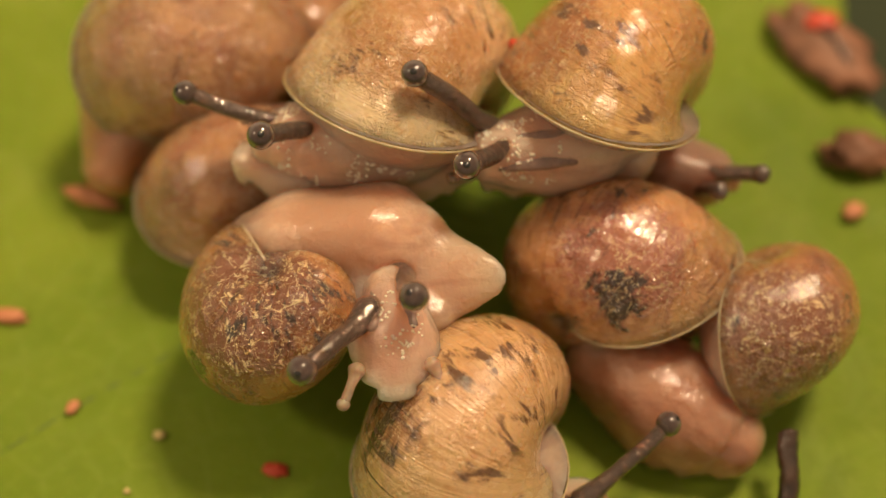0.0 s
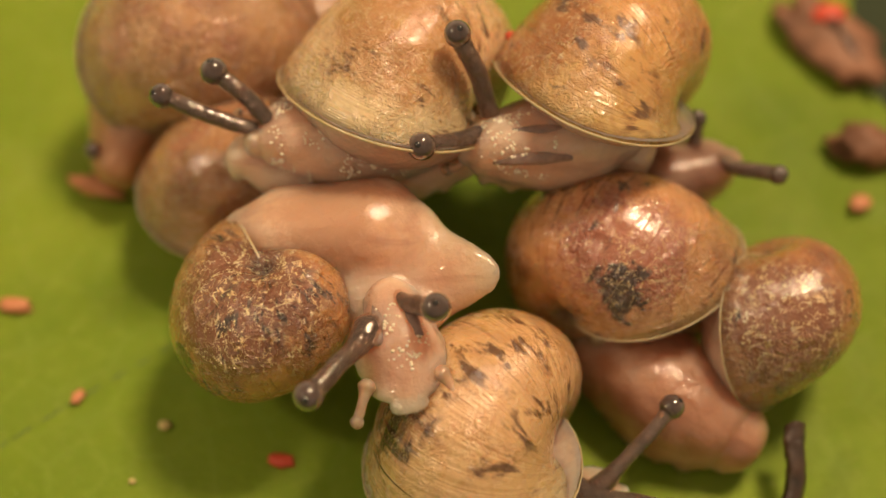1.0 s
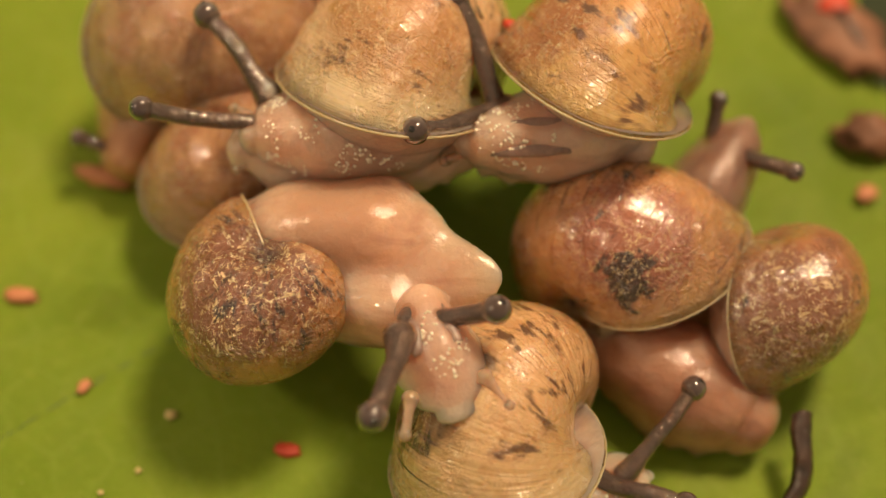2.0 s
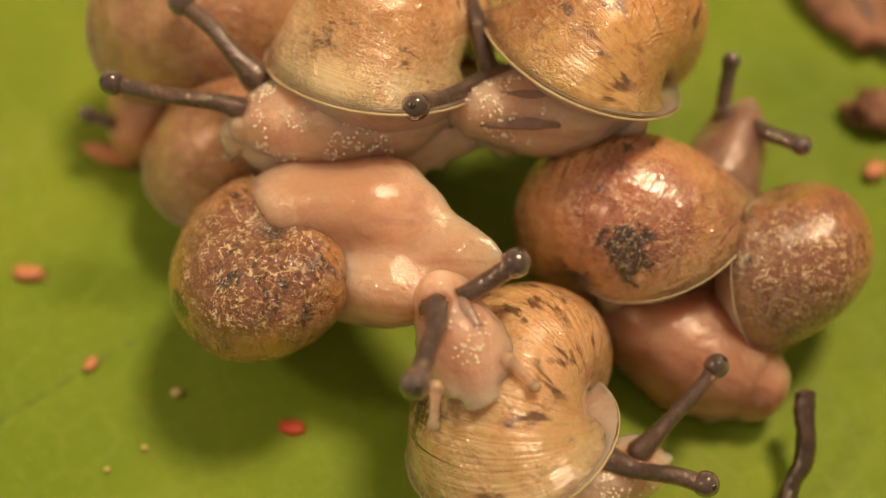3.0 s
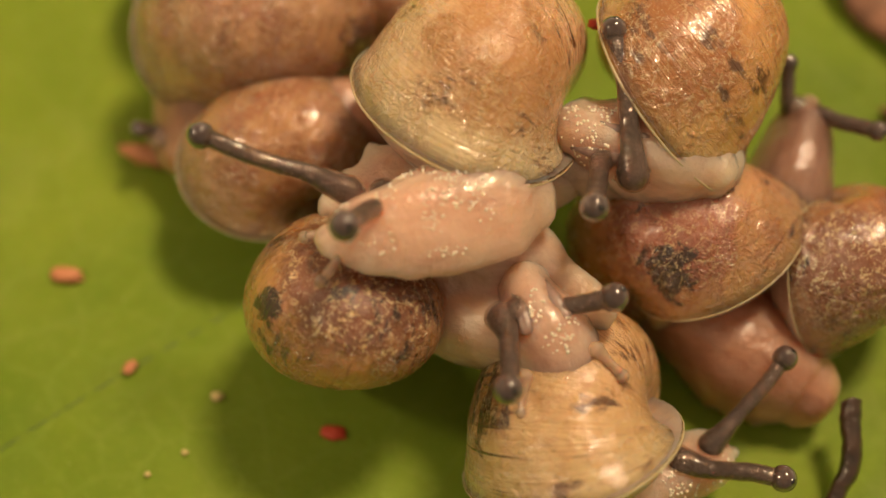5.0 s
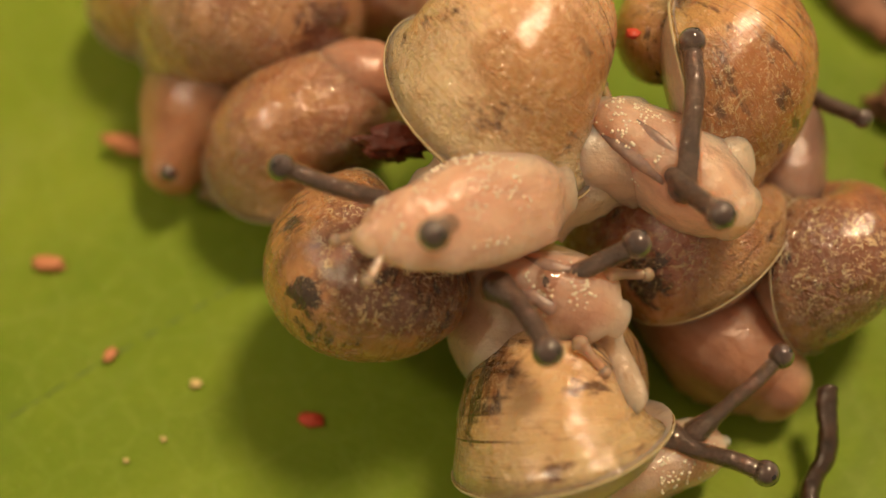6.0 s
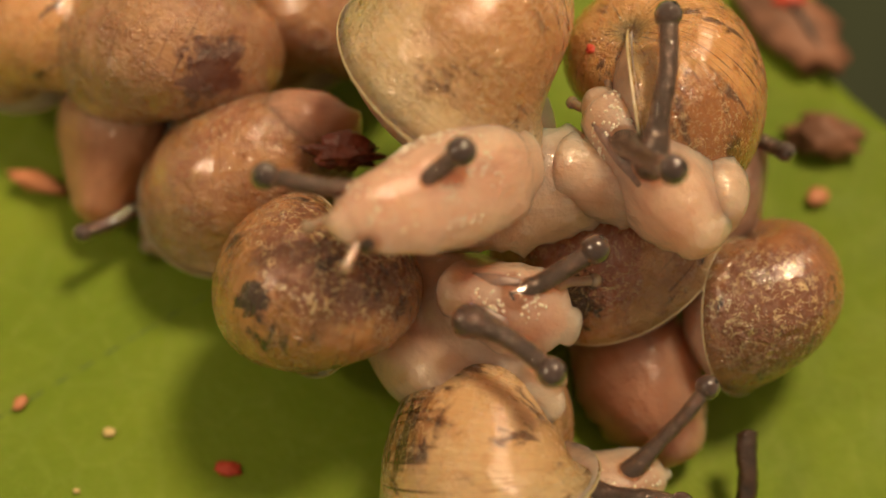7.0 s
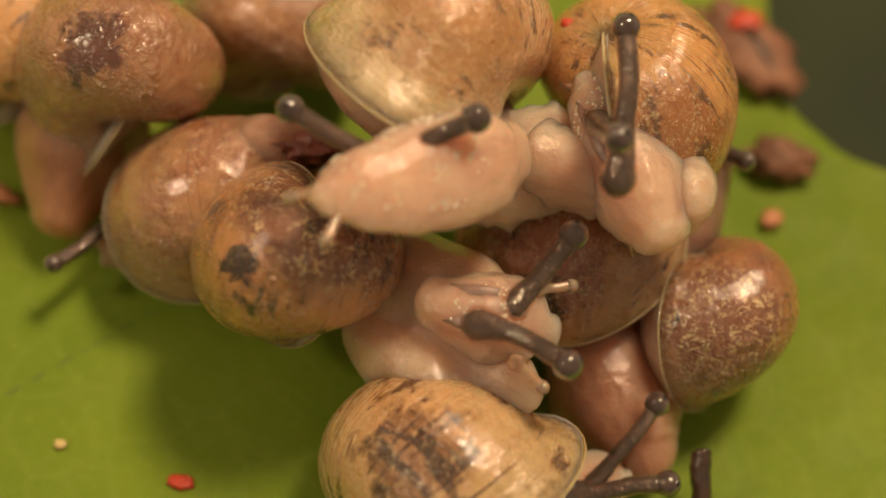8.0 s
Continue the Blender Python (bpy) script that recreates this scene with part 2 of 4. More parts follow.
FLESH = flesh_material("flesh", (0.81, 0.525, 0.39), (0.665, 0.39, 0.285), 0.9, 0.9)
FLESH_SMOOTH = flesh_material("flesh_smooth", (0.749, 0.449, 0.339), (0.582, 0.307, 0.228), 0.5, 0.8)
FLESH_NECK = flesh_material("flesh_neck", (0.735, 0.49, 0.36), (0.585, 0.345, 0.245), 0.5, 0.9, (-0.6, 2.0, 0.8, 2.3))
FLESH_GREY = flesh_material("flesh_grey", (0.499, 0.274, 0.189), (0.343, 0.17, 0.112), 0.5, 0.7)
FLESH_DUSK = flesh_material("flesh_dusk", (0.374, 0.232, 0.179), (0.229, 0.132, 0.102), 0.7, 0.8)
FLESH_BROWN = flesh_material("flesh_brown", (0.52, 0.269, 0.15), (0.374, 0.17, 0.087), 0.5, 0.8)
FLESH_HONEY = flesh_material("flesh_honey", (0.603, 0.35, 0.179), (0.437, 0.227, 0.112), 0.4, 0.7)
STALK = stalk_material()
# Near-white base colour: the wet skin's glints are painted into the warts.
GLINT_WART = plain_material("glint_wart", (0.88, 0.74, 0.56), (0.92, 0.82, 0.66), 2.0, 0.14, 0.00002, 1.0, 0.3)
BAND = plain_material("muscle_band", (0.30, 0.195, 0.165), (0.19, 0.12, 0.105), 2.4, 0.45, 0.00020, 0.35, 0.7, 0.0, 0.25)
STALK_PALE = plain_material("pale_feeler_skin", (0.82, 0.62, 0.47), (0.68, 0.47, 0.34), 2.0, 0.15, 0.0001, 1.0, 0.5, 0.65)
BULB = plain_material("bulb_skin", (0.105, 0.072, 0.066), (0.062, 0.042, 0.040), 2.0, 0.10, 0.00003, 1.0, 0.3, 0.22, 0.04)
SHEATH = clear_material()
EYE = plain_material("eye_black", (0.006, 0.005, 0.005), (0.012, 0.010, 0.010), 3.0, 0.10, 0.00002, 1.0)
LIP = plain_material("lip_cream", (0.66, 0.47, 0.28), (0.54, 0.36, 0.19), 1.2, 0.3, 0.0001, 0.8, 0.6)
LEAF = leaf_material()
VEIN = plain_material("vein_green", (0.060, 0.110, 0.008), (0.085, 0.140, 0.012), 0.8, 0.5)
RED = plain_material("red_fleck", (0.58, 0.065, 0.030), (0.44, 0.045, 0.022), 1.4, 0.5, 0.0003)
ORANGE = plain_material("orange_fleck", (0.52, 0.21, 0.10), (0.42, 0.16, 0.07), 1.4, 0.55, 0.0003)
STRAW = plain_material("straw_fleck", (0.62, 0.50, 0.22), (0.48, 0.36, 0.14), 1.4, 0.5, 0.0003)
TWIG = plain_material("twig_black", (0.016, 0.009, 0.006), (0.055, 0.024, 0.012), 1.6, 0.28, 0.0007, 1.0)
CRUMB = plain_material("crumb_brown", (0.13, 0.060, 0.036), (0.29, 0.13, 0.075), 0.7, 0.6, 0.0008)
CRUMB_RED = plain_material("crumb_red", (0.22, 0.045, 0.025), (0.10, 0.025, 0.016), 1.5, 0.35, 0.0008, 0.5)
# Near-black green: the shade beneath the leaf is put into this colour.
GROUND_SHADE = plain_material("ground_shade", (0.012, 0.022, 0.008), (0.030, 0.048, 0.014), 0.03, 0.8, 0.002)


# ---- mesh helpers ----
def mesh_of(name, verts, faces, material, uvs=None):
    """A smooth mesh from points in millimetres."""
    me = bpy.data.meshes.new(name)
    me.from_pydata([tuple(c * MM for c in v) for v in verts], [], faces)
    me.materials.append(material)
    for p in me.polygons:
        p.use_smooth = True
    if uvs is not None:
        layer = me.uv_layers.new(name="UVMap")
        for loop in me.loops:
            layer.data[loop.index].uv = uvs[loop.vertex_index]
    me.update()
    return me


def under(name, me, parent, label=""):
    ob = new(name, me)
    ob.parent = parent
    return tagged(ob, label)


def rings(rows, closed_ends=True):
    """Faces that skin equal rings of points."""
    n, verts, faces = len(rows[0]), [], []
    for r in rows:
        verts += [tuple(p) for p in r]
    for i in range(len(rows) - 1):
        for j in range(n):
            k = (j + 1) % n
            faces.append((i * n + j, i * n + k, (i + 1) * n + k, (i + 1) * n + j))
    if closed_ends:
        faces.append(tuple(range(n - 1, -1, -1)))
        faces.append(tuple((len(rows) - 1) * n + j for j in range(n)))
    return verts, faces


def smooth_rows(table, count):
    """Catmull-Rom through the rows of a table."""
    t = np.array(table, float)
    t = np.vstack([2 * t[0] - t[1], t, 2 * t[-1] - t[-2]])
    out = []
    for s in np.linspace(0, len(t) - 3 - 1e-6, count):
        i, u = int(s), s - int(s)
        p0, p1, p2, p3 = t[i:i + 4]
        out.append(0.5 * (2 * p1 + (p2 - p0) * u + (2 * p0 - 5 * p1 + 4 * p2 - p3) * u * u + (3 * p1 - p0 - 3 * p2 + p3) * u ** 3))
    return np.array(out)


def whorls(size, seed, turns=3.0, grow=2.8, away=0.64, drop=0.84, tall=1.10, flare=0.03, corner=0.0):
    """A right-handed snail shell: apex along +z, mouth at +x facing -y, centred, size wide. Its wall turns in at the mouth."""
    k, steps, n = math.log(grow) / (2 * math.pi), int(56 * turns), 40
    rows, coords = [], []

    def ring(theta, fat, tip=0.0):
        r = math.exp(k * theta)
        row = []
        for j in range(n):
            psi = 2 * math.pi * j / n + math.pi
            rib = 0.0012 * math.sin(theta * 31) + 0.008 * noise.noise((theta * 7, seed, psi * 0.4)) + 0.020 * noise.noise((theta * 1.2, seed + 5, psi))
            q = r * fat * (1 + rib) * (1 + tip * max(0.0, math.cos(psi + 1.0)) ** 4)
            d = away * r + q * math.cos(psi) * (1.0 - 0.06 * math.sin(psi))
            h = -drop * r + tall * q * math.sin(psi)
            row.append((math.cos(-theta) * d, math.sin(-theta) * d, h))
        return row

    for i in range(steps + 1):
        theta = -2 * math.pi * turns * (1 - i / steps)
        lip = max(0.0, 1 + theta / 0.35)
        rows.append(ring(theta, 1.0 + flare * lip * lip, corner * lip))
        coords += [(theta, j / n) for j in range(n)]
    for i in range(1, 11):
        lip = max(0.0, 1 - 0.09 * (i - 1) / 0.35)
        rows.append(ring(-0.09 * (i - 1), 0.945 + flare * lip * lip - 0.012 * i, corner * lip))
        coords += [(-0.09 * (i - 1), j / n) for j in range(n)]
    verts, faces = rings(rows)
    v = np.array(verts)
    lo, hi = v.min(0), v.max(0)
    v = (v - (lo + hi) / 2) * (size / max(hi[0] - lo[0], hi[1] - lo[1]))
    return v.tolist(), faces, coords


def lip_band(size, seed, **form):
    """The thickened pale rim that runs round the mouth of such a shell."""
    verts, faces, coords = whorls(size, seed, **form)
    n = 40
    edge = [i for i in range(len(coords)) if coords[i][0] == 0.0][:n]
    pts = [Vector(verts[i]) for i in edge]
    mid = sum(pts, Vector()) / n
    rows = []
    for a in range(8):
        c, s = math.cos(a * math.pi / 4), math.sin(a * math.pi / 4)
        rows.append([p + (p - mid).normalized() * (0.0024 * size * c) + Vector((0, -1, 0)) * (0.0055 * size * s) for p in pts])
    rows.append(rows[0])
    return rings(rows, False)


def mouth_plug(size, seed, bulge=0.10, **form):
    """The soft mantle that fills the mouth of such a shell."""
    verts, faces, coords = whorls(size, seed, **form)
    edge = [i for i in range(len(coords)) if coords[i][0] == 0.0][:40]
    pts = [Vector(verts[i]) for i in edge]
    mid = sum(pts, Vector()) / 40
    rows = []
    for s in (0.99, 0.97, 0.94, 0.9, 0.85, 0.78, 0.7, 0.6, 0.5, 0.38, 0.25, 0.12, 0.03):
        rows.append([mid + (p - mid) * s + Vector((0, -1, 0)) * (size * (bulge * (1 - s ** 3) - 0.02)) + Vector((0, 0.05 * bulge * size * noise.noise((s * 3, j * 0.3, seed)), 0)) for j, p in enumerate(pts)])
    return rings(rows)


def loft(table, seed, count=46, n=36, rough=0.04, lump=0.20, frill=0.0):
    """A soft body along +x: rows of x, y, z of the sole, half width, height. Flat below, domed above, with a thin skirt."""
    rows = []
    line = smooth_rows(table, count).tolist()
    for end, way in ((0, -1), (-1, 1)):
        x, y, z, w, h = line[end]
        cap = [[x + way * 0.75 * w * math.sin(g), y, z + 0.35 * h * (1 - math.cos(g)), w * math.cos(g), h * math.cos(g)] for g in (0.35, 0.7, 1.0, 1.25, 1.42, 1.52)]
        line = cap[::-1] + line if end == 0 else line + cap
    for i, (x, y, z, w, h) in enumerate(line):
        w, h = max(w, 0.02), max(h, 0.02)
        row = []
        for j in range(n):
            a = 2 * math.pi * j / n
            c, s = math.cos(a), math.sin(a)
            if s >= 0:
                p = (x, y + w * c, z + h * s ** 1.35)
            else:
                p = (x, y + w * c * (1 - 0.10 * abs(s)), z - 0.10 * w * abs(s))
            v = Vector(p)
            d = Vector((0, c, max(s, -0.2)))
            skirt = frill * (1 - abs(s)) ** 3 * noise.noise((x * 1.4, seed, 3.0 if c > 0 else 9.0))
            amount = lump * noise.noise((x * 0.45, p[1] * 0.45, seed)) + rough * noise.noise((x * 1.7, p[1] * 1.7, p[2] * 1.7 + seed))
            row.append(v + d * (amount * min(1.0, w) + skirt))
        rows.append(row)
    return rings(rows)


def stem(length, thick, tip, seed, bend=0.0, n=18):
    """A feeler along +x from its root at the origin; the bulb's centre lies at length."""
    rows = [[(-1.65 * thick * math.cos(g), 1.65 * thick * math.sin(g) * math.cos(a), 1.65 * thick * math.sin(g) * math.sin(a)) for a in (2 * math.pi * j / n for j in range(n))] for g in (0.15, 0.5, 0.9, 1.3)]
    for i in range(26):
        u = i / 25
        r = thick * (0.90 + 0.75 * max(0.0, 1 - u * 2.6) ** 1.6) * (1 + 0.05 * noise.noise((u * 9, seed, 0)))
        x = u * length
        z = bend * math.sin(u * math.pi) * length
        y = 0.10 * noise.noise((u * 2.0, seed, 4.0)) * math.sin(u * math.pi) * length * 0.6
        rows.append([(x, y + r * math.cos(a), z + r * math.sin(a)) for a in (2 * math.pi * j / n for j in range(n))])
    for i in range(1, 13):
        g = -math.pi / 2 + 0.75 + (math.pi - 0.76) * i / 12
        r = tip * math.cos(g)
        rows.append([(length + tip * math.sin(g), r * math.cos(a), r * math.sin(a)) for a in (2 * math.pi * j / n for j in range(n))])
    return rings(rows)


def ball(cx, cy, cz, r, n=14, rough=0.0, seed=0.0, squash=(1, 1, 1)):
    rows = []
    for i in range(1, n):
        g = math.pi * i / n
        row = []
        for j in range(2 * n):
            d = Vector((math.cos(g), math.sin(g) * math.cos(math.pi * j / n), math.sin(g) * math.sin(math.pi * j / n)))
            q = r * (1 + rough * noise.noise(d * 2.1 + Vector((seed, 0, 0))) + 0.5 * rough * noise.noise(d * 6 + Vector((0, seed, 0))))
            row.append((cx + d.x * q * squash[0], cy + d.y * q * squash[1], cz + d.z * q * squash[2]))
        rows.append(row)
    return rings(rows)


def fuse(pieces, material, voxel=0.16, rounds=14):
    """Melts posed pieces, each (verts, faces) and a pose in millimetres, into one soft skin."""
    bm = bmesh.new()
    for (verts, faces), m in pieces:
        vs = [bm.verts.new(m @ Vector(v)) for v in verts]
        for f in faces:
            bm.faces.new([vs[i] for i in f])
    me = bpy.data.meshes.new("melt")
    bm.to_mesh(me)
    bm.free()
    ob = new("melt", me)
    mod = ob.modifiers.new("melt", "REMESH")
    mod.mode, mod.voxel_size = "VOXEL", voxel
    mod = ob.modifiers.new("soften", "SMOOTH")
    mod.iterations, mod.factor = rounds, 0.5
    done = bpy.data.meshes.new_from_object(ob.evaluated_get(bpy.context.evaluated_depsgraph_get()))
    bpy.data.objects.remove(ob)
    bpy.data.meshes.remove(me)
    done.transform(Matrix.Diagonal((MM, MM, MM, 1)))
    done.materials.clear()
    done.materials.append(material)
    for p in done.polygons:
        p.use_smooth = True
    return done


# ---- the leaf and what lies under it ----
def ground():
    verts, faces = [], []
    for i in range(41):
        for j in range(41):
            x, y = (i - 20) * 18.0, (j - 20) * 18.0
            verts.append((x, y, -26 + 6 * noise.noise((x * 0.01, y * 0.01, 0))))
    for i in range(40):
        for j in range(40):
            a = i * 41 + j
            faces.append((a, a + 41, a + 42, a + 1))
    ob = new("ground", mesh_of("ground", verts, faces, GROUND_SHADE))
    tagged(ob, "ground far beneath the leaf, its shade painted in as dark green", "ground", kind="structure")


def leaf_height(x, y):
    z = 0.55 * noise.noise((x * 0.035, y * 0.035, 2.0)) + 0.16 * noise.noise((x * 0.12, y * 0.12, 4.0)) - 0.25
    return z


def vein_y(x):
    return -9.48 + 0.717 * (x + 18.0) + -0.0040 * (x + 18.0) ** 2


def leaf():
    nx, ny = 190, 150
    verts, faces = [], []
    for sheet in (0, 1):
        for j in range(ny + 1):
            y = -44 + 92.0 * j / ny
            right = 19.7 + 30.0 / (1 + math.exp((y - 2.2) * 0.62)) + 0.5 * noise.noise((y * 0.5, 0, 0))
            left = -52.0 + 8 * ((y - 2) / 46) ** 2
            for i in range(nx + 1):
                u = i / nx
                x = left + (right - left) * u
                z = leaf_height(x, y)
                groove = vein_y(x) - y
                z -= 0.16 * math.exp(-(groove / 0.60) ** 2) * (1 if x < 2 else 0) - 0.08 * math.exp(-(groove / 1.4) ** 2)
                if u > 0.975:
                    z -= 0.9 * ((u - 0.975) / 0.025) ** 2
                verts.append((x, y, z - 0.35 * sheet))
    per = (nx + 1) * (ny + 1)
    for j in range(ny):
        for i in range(nx):
            a = j * (nx + 1) + i
            faces.append((a, a + 1, a + nx + 2, a + nx + 1))
            b = a + per
            faces.append((b, b + nx + 1, b + nx + 2, b + 1))
    rim = [i for i in range(nx + 1)] + [(j + 1) * (nx + 1) - 1 for j in range(1, ny + 1)]
    rim += [ny * (nx + 1) + i for i in range(nx - 1, -1, -1)] + [j * (nx + 1) for j in range(ny - 1, 0, -1)]
    for a, b in zip(rim, rim[1:] + rim[:1]):
        faces.append((b, a, a + per, b + per))
    ob = new("leaf", mesh_of("leaf", verts, faces, LEAF))
    tagged(ob, "broad matt green leaf with a faint vein and pale dust", "leaf", kind="structure")
    rows = []
    for i in range(90):
        x = -44 + 44.0 * i / 89
        y, r = vein_y(x) + 0.05 * noise.noise((x * 0.6, 0, 0)), 0.10 + 0.04 * (1 - i / 89)
        z = leaf_height(x, y) - 0.12
        rows.append([(x, y + r * math.cos(a), z + 0.6 * r * math.sin(a)) for a in (2 * math.pi * j / 8 for j in range(8))])
    under("vein", mesh_of("vein", *rings(rows), VEIN), ob, "thin dark green vein in a groove")


ground()
leaf()


# ---- the snails ----
def snail(label, shell_label, size, horn, seed, bulge=0.10, **form):
    root = tagged(new("snail"), label, "snail", "cluster of young snails")
    root.empty_display_size = 0.002
    shell = under("shell", mesh_of("shell", *whorls(size, seed, **form)[:2], horn, whorls(size, seed, **form)[2]), root, shell_label)
    under("lip", mesh_of("lip", *lip_band(size, seed, **form), LIP), shell, "pale thin shell rim")
    under("mantle_collar", mesh_of("mantle_collar", *mouth_plug(size, seed, bulge, **form), FLESH_SMOOTH), root, "soft pale flesh filling the shell mouth")
    return root


def feeler(root, length, thick=0.36, tip=0.50, seed=1.0, bend=0.0):
    """An upper feeler: a dark muscle in a clear wet skin, with its bulb and black eye."""
    ob = under("eye_stalk", mesh_of("eye_stalk", *stem(length, thick * 0.93, tip * 0.80, seed, bend), STALK), root, "dark grey-brown eye stalk")
    under("clear_skin", mesh_of("clear_skin", *stem(length, thick * 1.13, tip * 0.98, seed, bend), SHEATH), ob, "clear pale wet skin of the stalk")
    under("eye_bulb", mesh_of("eye_bulb", *ball(length + 0.04, 0, 0, tip), BULB), ob, "glassy grey tip of the stalk")
    under("eye", mesh_of("eye", *ball(length + tip * 0.66, 0.0, tip * 0.52, tip * 0.30), EYE), ob, "black eye spot")
    return ob


def small_feeler(parent, length, m, seed=1.0, thick=0.20, tip=0.25):
    ob = under("lower_tentacle", mesh_of("lower_tentacle", *stem(length, thick, tip, seed), STALK_PALE), parent, "short pale lower tentacle")
    ob.matrix_basis = m
    return ob


def stripe(parent, path, seed):
    """A dark muscle that shows under the skin: rows of x, y, z, half width."""
    rows = []
    for i, (x, y, z, r) in enumerate(smooth_rows(path, 18)):
        r *= 0.26 if i in (0, 17) else 0.75 + 0.09 * noise.noise((i * 0.4, seed, 0))
        rows.append([(x, y + r * math.cos(a), z - 0.20 + 0.45 * r * math.sin(a)) for a in (2 * math.pi * j / 12 for j in range(12))])
    return under("dark_stripe", mesh_of("dark_stripe", *rings(rows), BAND), parent, "dark muscle band showing through the skin")


def glint_warts(body, zone, count, seed):
    """Glossy warts of the skin, scattered over the part of a body that zone(x, y, z) admits. Their pale colour paints
    the wet glints.
    """
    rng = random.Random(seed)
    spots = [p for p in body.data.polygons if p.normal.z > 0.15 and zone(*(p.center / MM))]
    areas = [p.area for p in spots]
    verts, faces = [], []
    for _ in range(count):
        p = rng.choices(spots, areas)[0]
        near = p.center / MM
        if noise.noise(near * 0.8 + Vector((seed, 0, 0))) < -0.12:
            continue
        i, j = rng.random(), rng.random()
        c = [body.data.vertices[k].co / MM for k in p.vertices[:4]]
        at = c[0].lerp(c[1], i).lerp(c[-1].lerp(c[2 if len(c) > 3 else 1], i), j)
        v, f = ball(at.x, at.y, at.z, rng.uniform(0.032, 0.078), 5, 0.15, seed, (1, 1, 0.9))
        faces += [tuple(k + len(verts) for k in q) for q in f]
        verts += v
    ob = under("glint_wart", mesh_of("glint_wart", verts, faces, GLINT_WART), body, "warts of the wet skin, painted pale for their glints")
    return tagged(ob, "warts of the wet skin, painted pale for their glints", kind="stuff")


def mm(x, y, z, rx=0, ry=0, rz=0):
    return pose(x * MM, y * MM, z * MM, rx, ry, rz)


pale = snail("pale horn snail climbing over the others, feelers stretched out", "pale translucent shell with dark flecks", 10.86, HORN_PALE, 11.0, 0.22, flare=0.08, corner=0.10)
pale_body = under("body", mesh_of("body", *loft([(0, 0, -1.2, 1.3, 1.8), (1.3, 0, -1.4, 2.1, 2.7), (3.5, 0, -1.4, 2.3, 2.9), (5.2, 0.1, -1.3, 2.0, 2.5), (6.6, 0, -1.1, 1.6, 2.0), (7.3, 0, -0.9, 1.2, 1.4), (7.6, 0, -0.7, 0.8, 0.9)], 3.0, rough=0.02, lump=0.12, frill=0.10), FLESH), pale, "pale wet granular body")
small_feeler(pale_body, 1.5, mm(7.2, 0.55, -0.5, 0, 25, 30), 2.0)
small_feeler(pale_body, 1.3, mm(7.2, -0.6, -0.5, 0, 20, -25), 4.0)
pale_foot = under("foot", mesh_of("foot", *loft([(0, 0, -0.9, 1.5, 1.2), (1.4, 0, -1.0, 2.1, 1.5), (3.8, 0.1, -1.0, 2.25, 1.6), (6.2, 0, -0.9, 2.1, 1.5), (7.8, 0, -0.7, 1.5, 1.1), (8.5, 0, -0.4, 0.9, 0.7)], 5.0, rough=0.04, frill=0.7), FLESH), pale, "pale scalloped sheet of the foot")
glint_warts(pale_body, lambda x, y, z: 2.0 < x < 7.2 and z > -0.8, 700, 3)
pale_stalk_a = feeler(pale, 5.6, 0.33, 0.50, 2.0, 0.05)
pale_stalk_b = feeler(pale, 4.2, 0.36, 0.55, 5.0, 0.06)

amber = snail("amber snail with a striped glossy shell, on top of the cluster", "amber striped shell with a dark apex", 10.2, HORN_AMBER, 23.0, 0.14, flare=0.08, corner=0.12)
amber_body = under("body", mesh_of("body", *loft([(0, 0, -1.0, 1.2, 1.5), (1.2, 0, -1.3, 1.9, 2.3), (3.0, 0, -1.3, 1.95, 2.4), (4.8, 0, -1.0, 1.45, 1.95), (5.8, 0, -0.8, 1.1, 1.4), (6.2, 0, -0.6, 0.7, 0.8)], 7.0, rough=0.02, lump=0.12, frill=0.12), FLESH), amber, "pale wet body with a scalloped sole")
small_feeler(amber_body, 1.2, mm(6.0, 0.4, -0.5, 0, 30, 20), 6.0)
small_feeler(amber_body, 1.2, mm(6.0, -0.45, -0.5, 0, 30, -25), 8.0)
amber_foot = under("foot", mesh_of("foot", *loft([(0, 0, -0.9, 1.6, 1.6), (1.2, 0, -1.0, 1.6, 1.5), (3.0, -0.2, -1.0, 1.75, 1.6), (4.8, 0, -0.9, 1.6, 1.5), (5.8, 0, -0.6, 1.4, 1.2), (6.2, 0, -0.4, 0.7, 0.6)], 9.0, rough=0.05, frill=0.6), FLESH), amber, "pale scalloped edge of the foot")
stripe(amber_body, [(2.2, 0.5, 1.0, 0.34), (3.4, 0.55, 1.08, 0.40), (4.6, 0.5, 0.95, 0.40), (5.6, 0.4, 0.6, 0.36)], 1.0)
stripe(amber_body, [(2.0, -0.3, 1.04, 0.30), (3.4, -0.4, 1.12, 0.36), (4.8, -0.35, 0.9, 0.36)], 2.0)
glint_warts(amber_body, lambda x, y, z: 3.0 < x < 6.0 and z > 0.0, 190, 5)
amber_stalk_a = feeler(amber, 5.4, 0.38, 0.52, 3.0, 0.06)
amber_stalk_b = feeler(amber, 4.4, 0.38, 0.55, 6.0, -0.03)

red = snail("reddish-brown snail sitting on the leaf among the others", "reddish-brown glossy shell with a black patch", 9.48, HORN_RED, 31.0, 0.22)
red_body = under("body", mesh_of("body", *loft([(0, 0, -1.0, 1.3, 1.4), (1.4, 0, -1.1, 1.9, 2.2), (3.2, 0, -1.0, 1.6, 2.1), (4.6, 0, -0.9, 1.35, 1.8), (5.2, 0, -0.7, 1.0, 1.3), (5.5, 0, -0.5, 0.6, 0.7)], 12.0), FLESH_DUSK), red, "grey-brown wet head and neck")
